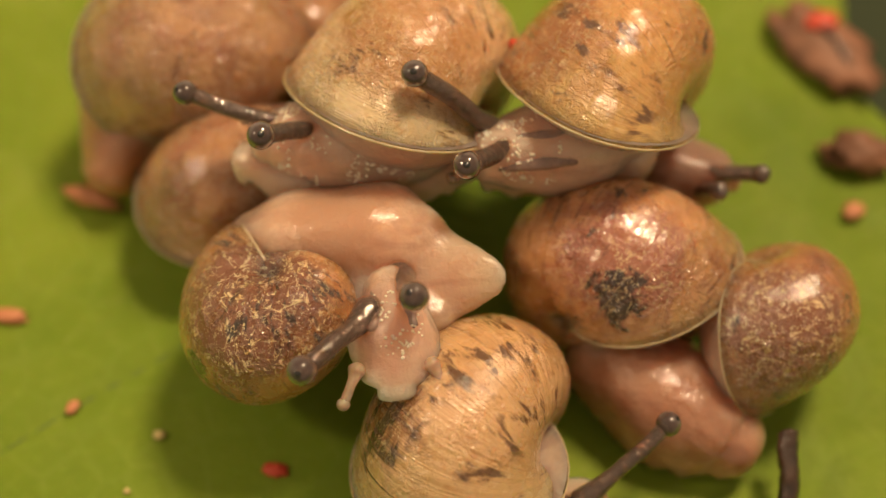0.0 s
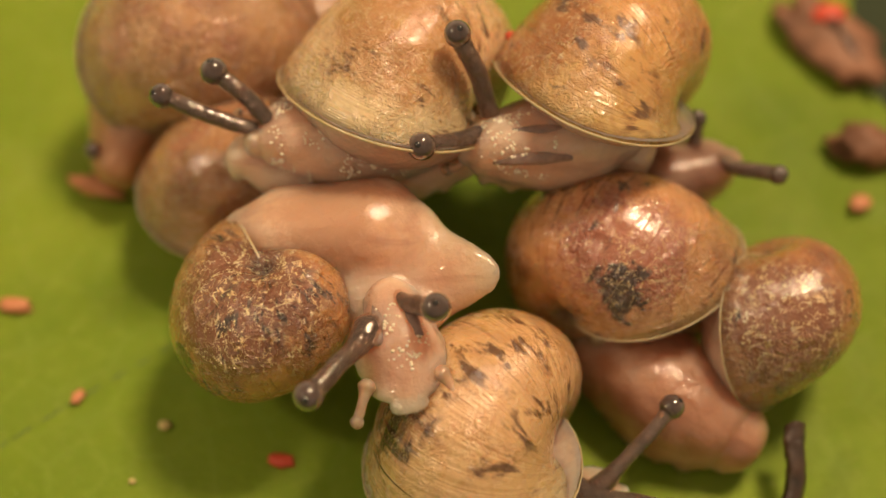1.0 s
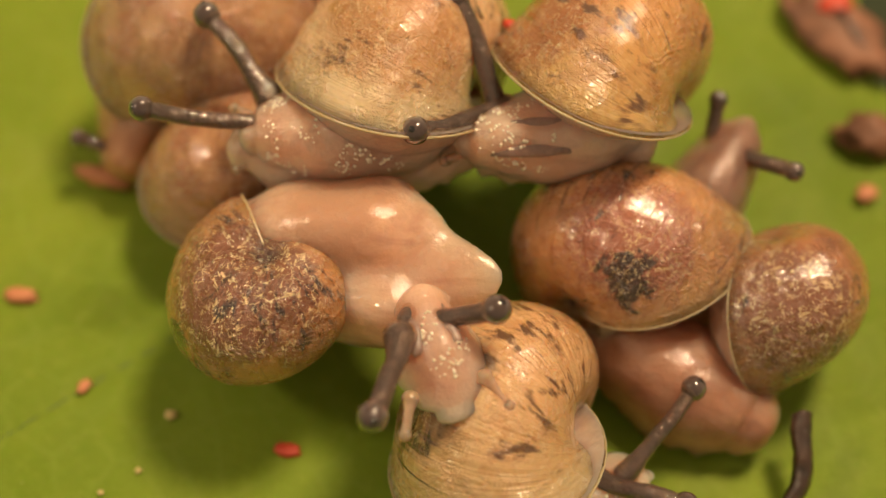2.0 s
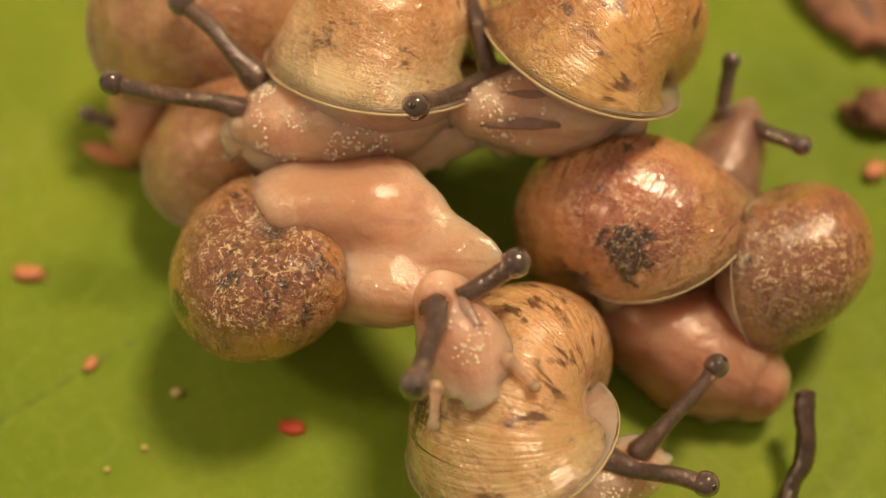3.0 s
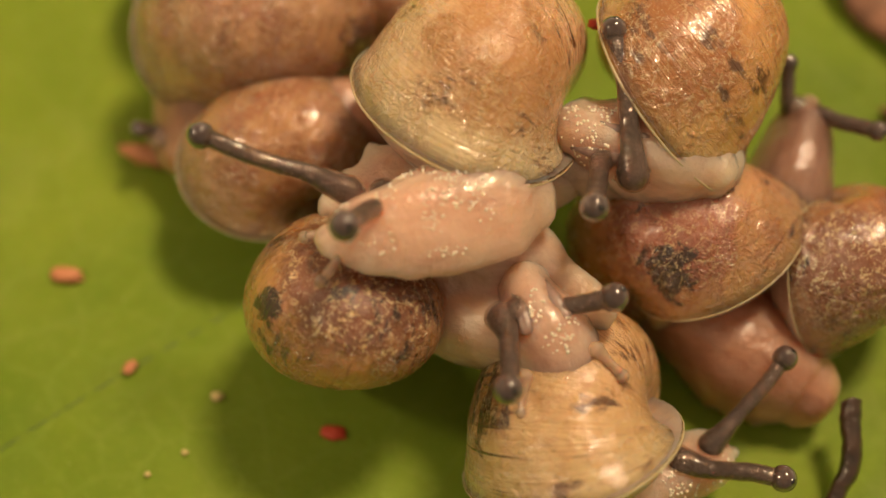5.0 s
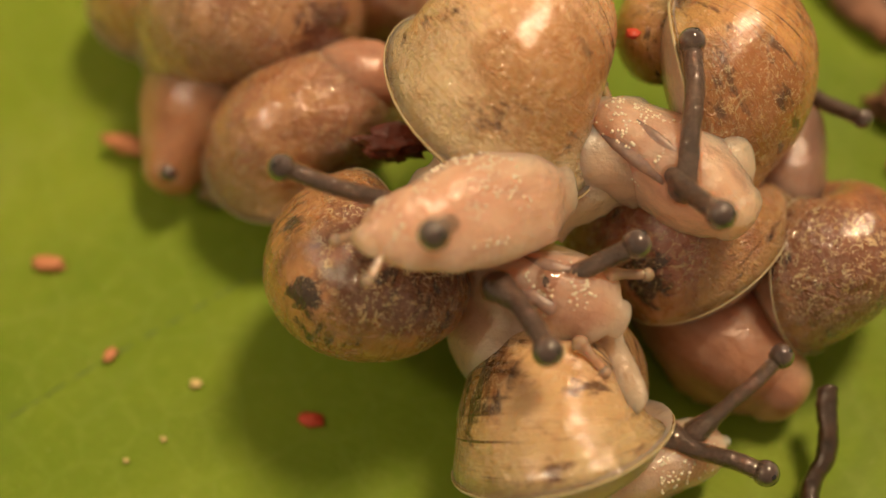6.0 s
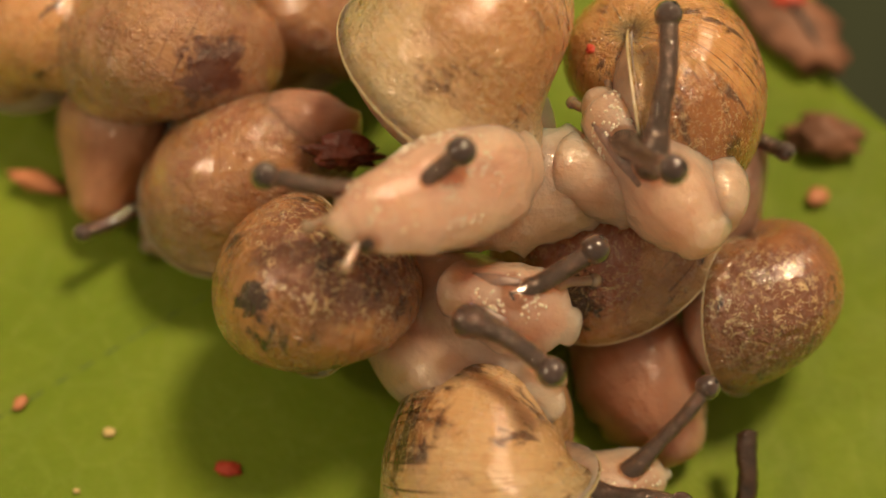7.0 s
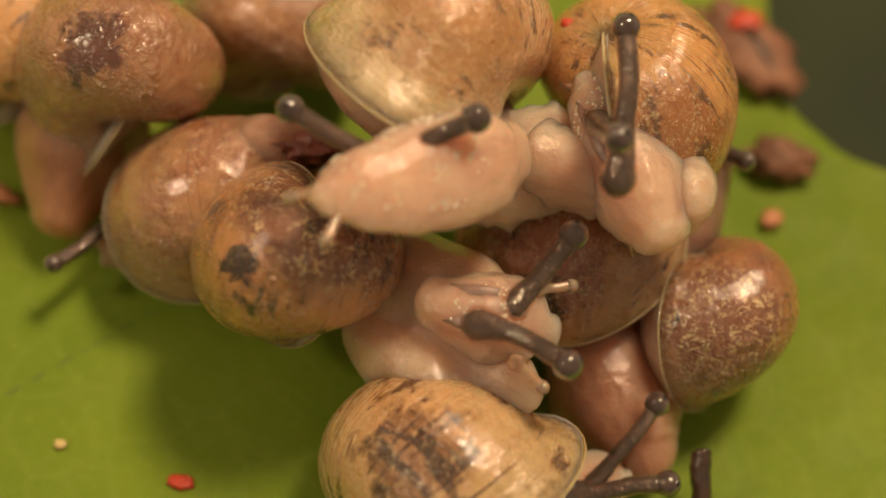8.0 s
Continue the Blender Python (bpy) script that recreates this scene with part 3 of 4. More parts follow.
red_stalk_a = feeler(red, 3.4, 0.34, 0.42, 4.0)
red_stalk_b = feeler(red, 3.0, 0.32, 0.40, 7.0)

red_fold = under("mantle_fold", mesh_of("mantle_fold", *loft([(0, 0, -0.8, 0.5, 0.8), (1.3, 0, -1.0, 0.9, 1.3), (3.2, -0.3, -1.0, 1.1, 1.5), (5.0, -0.2, -1.0, 1.0, 1.4), (6.2, 0, -0.8, 0.6, 0.9), (6.6, 0, -0.6, 0.3, 0.4)], 14.0, rough=0.03, lump=0.2), FLESH_HONEY), red, "yellowish-tan fold of mantle along the shell rim")

tan = snail("tan snail with its foot drawn in, resting on the leaf", "tan-brown shell with golden glints painted on", 7.5, HORN_TAN, 43.0, 0.3)
tan_body = under("body", mesh_of("body", *loft([(0, 0, -1.0, 1.7, 1.7), (1.2, 0.1, -1.1, 2.3, 2.4), (3.0, 0.1, -1.1, 2.6, 2.7), (4.6, 0, -1.1, 2.5, 2.5), (5.8, 0, -1.0, 2.0, 2.0), (6.2, 0, -0.9, 1.7, 1.6)], 17.0, lump=0.2, frill=0.35), FLESH_GREY), tan, "smooth greyish-pink drawn-in foot")

cream = snail("cream-shelled snail at the edge of the cluster, crawling on the leaf", "cream translucent shell with dark streaks", 10.28, HORN_CREAM, 53.0, 0.2, flare=0.08, corner=0.05)
cream_body = under("body", mesh_of("body", *loft([(0, 0, -1.2, 1.2, 1.6), (1.4, 0, -1.3, 1.7, 2.2), (3.2, 0, -1.2, 1.35, 1.9), (4.5, 0, -1.0, 1.1, 1.4), (5.0, 0, -0.8, 0.7, 0.9), (5.2, 0, -0.6, 0.3, 0.4)], 22.0), FLESH), cream, "pale wet body with a granular head")
glint_warts(cream_body, lambda x, y, z: 2.0 < x < 5.0 and z > 0.1, 120, 7)
cream_stalk_a = feeler(cream, 4.4, 0.30, 0.50, 8.0, 0.05)
cream_stalk_b = feeler(cream, 3.8, 0.36, 0.52, 9.0, 0.05)

brown = snail("brown snail reaching its long neck over a neighbour's shell", "dark brown shell with golden glint lines painted on", 8.91, HORN_BROWN, 61.0, 0.12, flare=-0.03)
mantle_form = loft([(0, 0, -1.6, 1.4, 1.6), (1.2, 0, -1.9, 2.1, 2.7), (3.4, 0, -1.9, 2.3, 3.1), (5.4, 0, -1.8, 2.3, 2.9), (6.5, 0, -1.6, 2.0, 2.3), (7.0, 0, -1.2, 1.5, 1.5)], 27.0, rough=0.04)
neck_form = loft([(0, 0, -1.6, 1.6, 1.9), (1.4, 0, -1.6, 2.0, 2.3), (3.0, 0, -1.5, 1.8, 2.2), (4.4, 0, -1.2, 1.4, 1.8), (5.2, 0, -0.9, 0.8, 1.1)], 33.0, rough=0.04, lump=0.3)
flap_form = loft([(0, 0, -1.1, 2.2, 1.3), (1.6, 0, -1.1, 2.3, 1.4), (3.2, 0, -0.9, 2.0, 1.15), (4.6, 0, -0.6, 1.6, 0.85), (5.4, 0, -0.4, 1.0, 0.5)], 37.0, rough=0.05, frill=0.3)
brown_body = under("body", fuse([(mantle_form, pose(-4.4, 1.2, 1.2, 0, 2, 1)), (neck_form, pose(-1.9, -1.15, 0.7, 0, -8, -6)), (flap_form, pose(-0.1, -0.2, 0.7, 6, -4, -1))], FLESH_NECK, 0.18, 60), brown, "pale smooth translucent neck and mantle")
brown_head = under("head", mesh_of("head", *loft([(0, 0, -0.8, 1.1, 1.3), (1.0, 0, -0.9, 1.5, 1.7), (2.2, 0, -0.9, 1.75, 1.6), (3.1, 0.1, -0.8, 1.6, 1.0), (3.7, 0, -0.65, 1.3, 0.55), (4.1, 0, -0.5, 0.75, 0.30)], 41.0, rough=0.03, lump=0.25, frill=0.25), FLESH_SMOOTH), brown, "pale pinkish head with a broad mouth lobe")
small_feeler(brown_head, 1.3, mm(3.4, 1.4, -0.3, 0, 12, 25), 10.0, 0.21, 0.26)
small_feeler(brown_head, 1.3, mm(3.4, -1.4, -0.3, 0, 12, -25), 12.0, 0.21, 0.26)
stripe(brown_head, [(0.2, 0.45, 0.30, 0.30), (1.2, 0.6, 0.75, 0.36), (2.2, 0.75, 0.68, 0.34)], 3.0)
stripe(brown_head, [(0.2, -0.45, 0.30, 0.30), (1.2, -0.6, 0.75, 0.36), (2.2, -0.75, 0.68, 0.34)], 4.0)
glint_warts(brown_head, lambda x, y, z: 0.6 < x < 3.6 and z > 0.2, 130, 9)
brown_stalk_a = feeler(brown, 3.6, 0.37, 0.56, 10.0, 0.06)
brown_stalk_b = feeler(brown, 3.4, 0.38, 0.56, 11.0, -0.03)

back = snail("dull orange-brown snail underneath the pale one", "smooth orange-brown shell", 8.86, HORN_DULL, 71.0)
back_body = under("body", mesh_of("body", *loft([(0, 0, -1.4, 1.2, 1.6), (1.4, 0, -1.6, 1.5, 2.0), (3.2, 0, -1.5, 1.1, 1.7), (4.3, 0, -1.2, 0.8, 1.2), (4.6, 0, -0.9, 0.3, 0.4)], 44.0), FLESH_DUSK), back, "dark greyish head close to the leaf")
back_stalk_a = feeler(back, 3.8, 0.30, 0.40, 13.0)

under("mantle_edge", mesh_of("mantle_edge", *ball(-2.38, 1.66, 1.61, 2.0, 14, 0.10, 4.0, (1.2, 0.8, 0.8)), FLESH_GREY), back, "greyish translucent mantle edge")

big = snail("large dull brown snail at the back of the cluster", "large brown shell with a dark red patch", 10.12, HORN_DUSKY, 83.0)
big_body = under("body", mesh_of("body", *loft([(0, 0, -2.0, 2.2, 3.0), (1.4, 0, -2.1, 2.9, 3.8), (3.0, 0, -2.0, 2.7, 3.5), (4.4, 0, -1.8, 2.0, 2.7), (5.5, 0, -1.4, 1.3, 1.7)], 48.0), FLESH_BROWN), big, "tan-brown smooth foot")
left = snail("ochre snail behind the large one", "ochre-brown smooth shell", 8.5, HORN_AMBER, 91.0)
far = snail("golden-brown snail at the far side of the cluster", "golden-brown glossy shell", 8.5, HORN_DULL, 97.0)


# ---- specks and bits of dirt on the leaf ----
def chip(name, label, category, x, y, z, r, material, seed, squash=(1, 0.8, 0.35), turn=0.0, rough=0.35):
    ob = new(name, mesh_of(name, *ball(0, 0, 0, r, 13, rough, seed, squash), material))
    ob.matrix_basis = mm(x, y, z, 0, 0, turn)
    return tagged(ob, label, category)


chip("red_fleck", "small bright red fleck lying on the leaf", "fleck", -6.78, -10.45, 0.15, 0.5, RED, 1, (1, 0.62, 0.4), -8, 0.35)
chip("orange_fleck", "orange-red fleck lying on the leaf", "fleck", -18.55, -3.41, 0.15, 0.7, ORANGE, 2, (1, 0.5, 0.35), -5, 0.35)
chip("straw_fleck", "pale straw-coloured grain on the leaf", "fleck", -11.66, -8.90, 0.12, 0.25, STRAW, 3, (1, 0.8, 0.5), 0, 0.35)
chip("orange_fleck", "tiny faded orange fleck on the leaf", "fleck", -15.36, -7.62, 0.10, 0.33, ORANGE, 4, (1, 0.7, 0.3), 60, 0.35)
chip("straw_fleck", "tiny pale grain on the leaf", "fleck", -12.74, -11.32, 0.10, 0.13, STRAW, 5, (1, 0.8, 0.5), 0, 0.35)
chip("straw_fleck", "tiny pale grain on the leaf", "fleck", -14.15, -12.26, 0.10, 0.12, STRAW, 6, (1, 0.8, 0.5), 0, 0.35)
chip("orange_fleck", "faded orange fleck on the leaf", "fleck", 18.28, 1.89, 0.12, 0.48, ORANGE, 7, (1, 0.8, 0.3), 30, 0.35)
chip("petal_bit", "curled pinkish-orange petal bit beside a snail", "petal", -15.55, 2.20, 0.70, 1.25, ORANGE, 8, (1, 0.32, 0.3), -18, 0.35)
chip("dirt_clump", "dark brown crumbly clump of dirt on the leaf", "dirt", 18.89, 4.71, 0.50, 1.55, CRUMB, 9, (1, 0.62, 0.5), -5, 0.5)
chip("dried_petal", "dried brown petal lying on the leaf", "petal", 18.07, 10.65, 0.50, 3.1, CRUMB, 10, (1, 0.50, 0.22), -52, 0.4)
chip("red_fleck", "bright red fleck on the dried petal", "fleck", 17.89, 11.76, 1.10, 0.75, RED, 11, (1, 0.75, 0.4), 10, 0.4)


def twig():
    rows = []
    path = smooth_rows([(0.35, 1.1, 2.4, 0.40), (0.30, 0.4, 2.1, 0.42), (0.34, -0.6, 1.7, 0.40), (0.22, -1.5, 1.2, 0.44), (-0.35, -2.5, 0.7, 0.42), (-0.45, -3.9, 0.4, 0.42), (-0.6, -5.2, 0.1, 0.30)], 46)
    for i, (x, y, z, r) in enumerate(path):
        row = []
        for j in range(14):
            a = 2 * math.pi * j / 14
            q = r * (1 + 0.16 * noise.noise((i * 0.35, math.cos(a), math.sin(a)))) * (0.55 if i in (0, 45) else 1)
            row.append((x + q * math.cos(a), y, z + q * math.sin(a)))
        rows.append(row)
    ob = new("twig", mesh_of("twig", *rings(rows), TWIG))
    ob.matrix_basis = mm(13.30, -10.78, 0)
    tagged(ob, "short crooked blackish twig sticking up from the leaf", "twig")


twig()
crumb = chip("dirt_crumb", "dark red crumbly crumb stuck between two shells", "dirt", 0, 0, 0, 1.25, CRUMB_RED, 13.0, (1, 0.5, 0.5), 8, 0.7)
petal = [o for o in bpy.data.objects if o.name.startswith("dried_petal")][0]
rows = []
for i in range(20):
    u = i / 19
    r = 0.16 * math.sin(math.pi * (0.06 + 0.88 * u))
    rows.append([(-2.6 + 5.2 * u, 0.25 * math.sin(u * 5) + r * math.cos(a), 0.72 * math.sin(math.pi * (0.1 + 0.8 * u)) + r * math.sin(a)) for a in (2 * math.pi * j / 8 for j in range(8))])
under("midrib", mesh_of("midrib", *rings(rows), TWIG), petal, "dark raised midrib")
speck = chip("red_speck", "tiny bright red speck stuck to a shell", "speck", 0, 0, 0, 0.28, RED, 3.0, (1, 0.8, 0.5))


# ---- how everything moves ----
def motions():
    walk(pale, [
        (0, mm(-0.96, 3.01, 8.5, -65.1, -150.7, 24.2)),
        (1, mm(-1.48, 2.58, 8.5, -64.9, -150.6, 24.2)),
        (2.5, mm(-2.08, 2.76, 8.5, -63.5, -155.6, 27.9)),
        (3.5, mm(-2.61, 2.53, 8.5, -62, -153.8, 30.2)),
        (4, mm(-2.09, 1.58, 8.85, -66.4, -151.2, 31.2)),
        (4.5, mm(-1.57, 0.63, 9.2, -71.1, -148.8, 32.5)),
        (5.2, mm(-0.11, 0.16, 9.67, 93.8, -29.1, -136.4)),
        (6, mm(1.57, -0.38, 10.2, 77.9, -23.8, -125.4)),
        (6.5, mm(2.25, 0.95, 10.5, 80.7, -27.5, -129.1)),
        (7, mm(2.93, 2.27, 10.8, 84, -31.1, -133.3)),
        (8, mm(3.17, 2.54, 11.2, -71.7, -144.6, 21.3)),
    ])
    walk(amber, [
        (0, mm(7.18, 2.85, 9, -68.8, -151.2, 25.1)),
        (1, mm(6.71, 2.63, 9, -69.1, -149.4, 25.1)),
        (2.5, mm(6.21, 2.33, 9, -68.6, -148.4, 20.2)),
        (3.5, mm(5.79, 2.39, 9, -69.1, -147.7, 18.1)),
        (4, mm(6.21, 2.18, 9, -86, -144.1, 33.6)),
        (4.5, mm(6.64, 1.97, 9, 76.2, -35.6, -130)),
        (5.2, mm(8.03, 1.55, 8.35, 47.7, -30.4, -107.6)),
        (6, mm(9.63, 1.07, 7.6, 22.2, -15.3, -89.7)),
        (6.5, mm(10.11, 1.18, 7.8, 19.3, -13.2, -90.3)),
        (7, mm(10.59, 1.3, 8, 16.5, -11.1, -91)),
        (8, mm(11.07, 1.75, 8.2, 16, -13.9, -92.7)),
    ])
    walk(red, [
        (0, mm(7.23, -3.03, 4.5, 79.6, -24.4, -27.2)),
        (1, mm(7.03, -3.11, 4.5, 79.6, -24.3, -27.1)),
        (2.5, mm(6.99, -3.05, 4.5, 80.3, -24.9, -25.8)),
        (3.5, mm(6.96, -2.57, 4.5, 81.8, -26.7, -27.4)),
        (4, mm(6.99, -2.75, 4.5, 82.9, -28.1, -28.2)),
        (4.5, mm(7.02, -2.92, 4.5, 84.1, -29.5, -29.2)),
        (5.2, mm(7.38, -3.19, 4.17, 89, -33.5, -34.4)),
        (6, mm(7.8, -3.5, 3.8, 95.5, -37.5, -41.1)),
        (6.5, mm(8.01, -2.96, 3.8, 93.5, -36.7, -40.1)),
        (7, mm(8.22, -2.43, 3.8, 91.6, -35.8, -39.2)),
        (8, mm(8.53, -1.73, 3.8, 93.6, -34.8, -41.2)),
    ])
    walk(tan, [
        (0, mm(13.67, -5.78, 3.6, 40.7, -23.6, -131.9)),
        (1, mm(13.43, -5.87, 3.6, 40.7, -23.3, -132.1)),
        (2.5, mm(13.51, -5.46, 3.6, 40.7, -23.3, -132.1)),
        (3.5, mm(13.66, -4.41, 3.6, 40.7, -23.4, -132.1)),
        (4, mm(13.76, -4.43, 3.6, 40.7, -23.4, -132.1)),
        (4.5, mm(13.85, -4.46, 3.6, 40.7, -23.4, -132.1)),
        (5.2, mm(14, -4.72, 3.6, 40.8, -23.4, -132.1)),
        (6, mm(14.18, -5.02, 3.6, 40.8, -23.4, -132.1)),
        (6.5, mm(14.41, -4.97, 3.6, 40.8, -23.4, -132.1)),
        (7, mm(14.64, -4.91, 3.6, 40.8, -23.4, -132.1)),
        (8, mm(14.67, -4.8, 3.6, 41.1, -23.3, -132.4)),
    ])
    walk(cream, [
        (0, mm(1.14, -10.78, 4.3, 108.1, -3.4, -139.4)),
        (1, mm(1.36, -10.94, 4.3, 108.3, -3.2, -138.4)),
        (2.5, mm(2.17, -11.08, 4.3, 120.3, -4.5, -133.8)),
        (3.5, mm(2.45, -10.94, 4.3, 124.1, -8.4, -133.4)),
        (4, mm(2.5, -11, 4.3, -52.8, -167.1, 48)),
        (4.5, mm(2.55, -11.06, 4.3, -49.9, -162.5, 49.2)),
        (5.2, mm(2.94, -11.33, 4.3, -47.7, -158, 48.9)),
        (6, mm(3.38, -11.65, 4.3, -45.1, -152.8, 48.3)),
        (6.5, mm(3.49, -11.48, 4.3, -45.2, -152.4, 48)),
        (7, mm(3.59, -11.31, 4.3, -45.3, -152, 47.8)),
        (8, mm(3.43, -11.04, 4.3, 88.9, -45.7, -48)),
    ])
    walk(brown, [
        (0, mm(-6.86, -5.97, 4.6, -6.1, 22.8, 118.4)),
        (1, mm(-7.47, -6.29, 4.6, -4.2, 22.4, 116.7)),
        (2.5, mm(-7.92, -5.88, 4.6, -1.3, 16, 110.5)),
        (3.5, mm(-7.87, -6.44, 4.6, 11.7, 27.4, 113.5)),
        (4, mm(-7.61, -7.14, 4.9, 20.3, 27.9, 110.6)),
        (4.5, mm(-7.36, -7.84, 5.2, 28.9, 28.8, 107.8)),
        (5.2, mm(-6.2, -7.43, 5.57, 29.9, 19.5, 115.5)),
        (6, mm(-4.86, -6.97, 6, 29.4, 9, 123.7)),
        (6.5, mm(-4.19, -6.42, 6.25, 31.5, 18, 127.5)),
        (7, mm(-3.52, -5.87, 6.5, 34.4, 26.9, 131.9)),
        (8, mm(-2.75, -4.27, 7, 37.1, 25.5, 135.8)),
    ])
    walk(back, [
        (0, mm(-8.7, 0.95, 3.6, 93.2, -2.5, 170.1)),
        (1, mm(-8.83, 0.82, 3.6, 93.2, -2.5, 170.1)),
        (2.5, mm(-9.02, 0.64, 3.6, 93.2, -2.5, 170.1)),
        (3.5, mm(-9.14, 0.51, 3.6, 93.2, -2.4, 170.1)),
        (4, mm(-9.42, 0.3, 3.7, -85, -169.6, -10.3)),
        (4.5, mm(-9.69, 0.08, 3.8, -83, -161.7, -11)),
        (5.2, mm(-8.64, 0.31, 3.99, -85.8, -171.9, -5.3)),
        (6, mm(-7.44, 0.57, 4.2, -87.8, 176.1, 0.5)),
        (6.5, mm(-6.85, 0.41, 4.2, -90.8, 178.3, 0.8)),
        (7, mm(-6.25, 0.25, 4.2, 86.2, -0.4, -178.7)),
        (8, mm(-5.74, -0.25, 4.2, 76.6, -4.8, -173.8)),
    ])
    walk(big, [
        (0, mm(-10.64, 6.06, 5.5, 60.4, -24.8, 172.5)),
        (1, mm(-10.65, 5.94, 5.5, 60.4, -24.5, 172.9)),
        (2.5, mm(-10.68, 5.75, 5.5, 60.4, -24, 173.5)),
        (3.5, mm(-10.69, 5.62, 5.5, 60.4, -23.7, 173.8)),
        (4, mm(-10.7, 5.56, 5.5, 60.5, -23.5, 174)),
        (4.5, mm(-10.7, 5.49, 5.5, 60.5, -23.4, 174.2)),
        (5.2, mm(-10.52, 5.45, 5.5, 62.8, -12.4, 165.4)),
        (6, mm(-10.32, 5.4, 5.5, 63.4, 0.4, 156)),
        (6.5, mm(-10.19, 5.37, 5.5, 62.7, 8.4, 150.2)),
        (7, mm(-10.06, 5.34, 5.5, 61.2, 16.3, 144.1)),
        (8, mm(-10.29, 4.93, 5.5, 51.3, 51.7, 117.9)),
    ])
    walk(left, [
        (0, mm(-11.5, 13, 4, 78.4, -7, 146.1)),
        (1, mm(-11.5, 13, 4, 78.4, -7, 146.1)),
        (2.5, mm(-11.5, 13, 4, 78.4, -7, 146.1)),
        (3.5, mm(-12, 12.5, 4, 78.4, -7, 146.1)),
        (4, mm(-12.25, 12, 4, 78.4, -7, 146.1)),
        (4.5, mm(-12.5, 11.5, 4, 78.4, -7, 146.1)),
        (5.2, mm(-13.01, 9.96, 4, 78.4, -7, 146.1)),
        (6, mm(-13.6, 8.2, 4, 78.4, -7, 146.1)),
        (6.5, mm(-14.4, 7.75, 4, 78.4, -7, 146.1)),
        (7, mm(-15.2, 7.3, 4, 78.4, -7, 146.1)),
        (8, mm(-14.67, 7.17, 4, 78.4, -7, 146.1)),
    ])
    walk(far, [
        (0, mm(-4.65, 8.92, 3.8, 78.4, -7, 146.1)),
        (1, mm(-4.42, 8.77, 3.8, 78.4, -7, 146.1)),
        (2.5, mm(-4.09, 8.56, 3.8, 78.4, -7, 146.1)),
        (3.5, mm(-3.91, 8.45, 3.8, 78.4, -7, 146.1)),
        (4, mm(-3.83, 8.4, 3.8, 78.4, -7, 146.1)),
        (4.5, mm(-3.76, 8.35, 3.8, 78.4, -7, 146.1)),
        (5.2, mm(-3.69, 8.31, 3.8, 78.4, -7, 146.1)),
        (6, mm(-3.64, 8.28, 3.8, 78.4, -7, 146.1)),
        (6.5, mm(-3.63, 8.27, 3.8, 78.4, -7, 146.1)),
        (7, mm(-3.66, 8.35, 3.8, 78.4, -7, 146.1)),
        (8, mm(-3.83, 8.8, 3.8, 78.4, -7, 146.1)),
    ])
    walk(crumb, [
        (0, mm(-3.88, 1.24, 4.5, 0, -0, -0)),
        (1, mm(-4.17, 1, 4.5, 0, -0, -0)),
        (2.5, mm(-4.53, 0.5, 4.5, 0, -0, -0)),
        (3.5, mm(-4.69, -0.04, 4.5, 0, -0, -0)),
        (4, mm(-4.73, -0.39, 4.5, 0, -0, -0)),
        (4.5, mm(-4.75, -0.81, 4.5, 0, -0, 0)),
        (5.2, mm(-4.41, -1.46, 5.85, 0, -0, 0)),
        (6, mm(-3.43, -1.84, 7.5, 0, -0, 0)),
        (6.5, mm(-2.71, -1.2, 7.5, 0, -0, 0)),
        (7, mm(-2.12, -0.12, 7.5, 0, -0, 0)),
        (8, mm(-1.68, 0.56, 7.5, 0, -0, 0)),
    ])
    walk(speck, [
        (0, mm(2.88, 3.89, 9.6, 0, -0, 0)),
        (1, mm(2.43, 3.79, 9.6, 0, -0, 0)),
        (2.5, mm(1.94, 3.95, 9.6, 0, -0, 0)),
        (3.5, mm(1.75, 4.25, 9.6, 0, -0, 0)),
        (4, mm(1.72, 4.2, 9.6, 0, -0, 0)),
        (4.5, mm(2.33, 3.6, 9.8, 0, -0, 0)),
        (5.2, mm(3.89, 2.19, 10.24, 0, -0, 0)),
        (6, mm(5.74, 1.28, 10.5, 0, -0, 0)),
        (6.5, mm(6.68, 1.72, 10.5, 0, -0, 0)),
        (7, mm(7.36, 2.67, 10.5, 0, -0, 0)),
        (8, mm(7.97, 4.69, 10.5, 0, -0, 0)),
    ])
    walk(pale_body, [
        (0, mm(-0.32, -1.02, -2.87, -149.6, -27.2, -18)),
        (1, mm(-0.36, -0.95, -2.75, -149.7, -27.6, -17.8)),
        (2.5, mm(0.1, -1.48, -3.13, -152.4, -28.5, -11)),
        (3.5, mm(0.17, -1.67, -3.21, -154.2, -32.9, -9.6)),
        (4, mm(-0.17, -1.77, -1.86, -93.2, -32.5, -14.3)),
        (4.5, mm(0.47, -1.79, -3.56, -86.8, -26.7, -21.6)),
        (5.2, mm(2.09, -1.17, -4.28, -76.2, -21.7, -18.5)),
        (6, mm(2.47, -0.65, -3.44, -64.4, -21.9, -11)),
        (6.5, mm(2.31, -0.72, -3.93, -66.6, -16.2, -12.2)),
        (7, mm(1.79, -0.49, -3.83, -68.8, -11.5, -14.9)),
        (8, mm(-0.16, -0.59, -4.25, -84.8, 2.1, -18.8)),
    ])
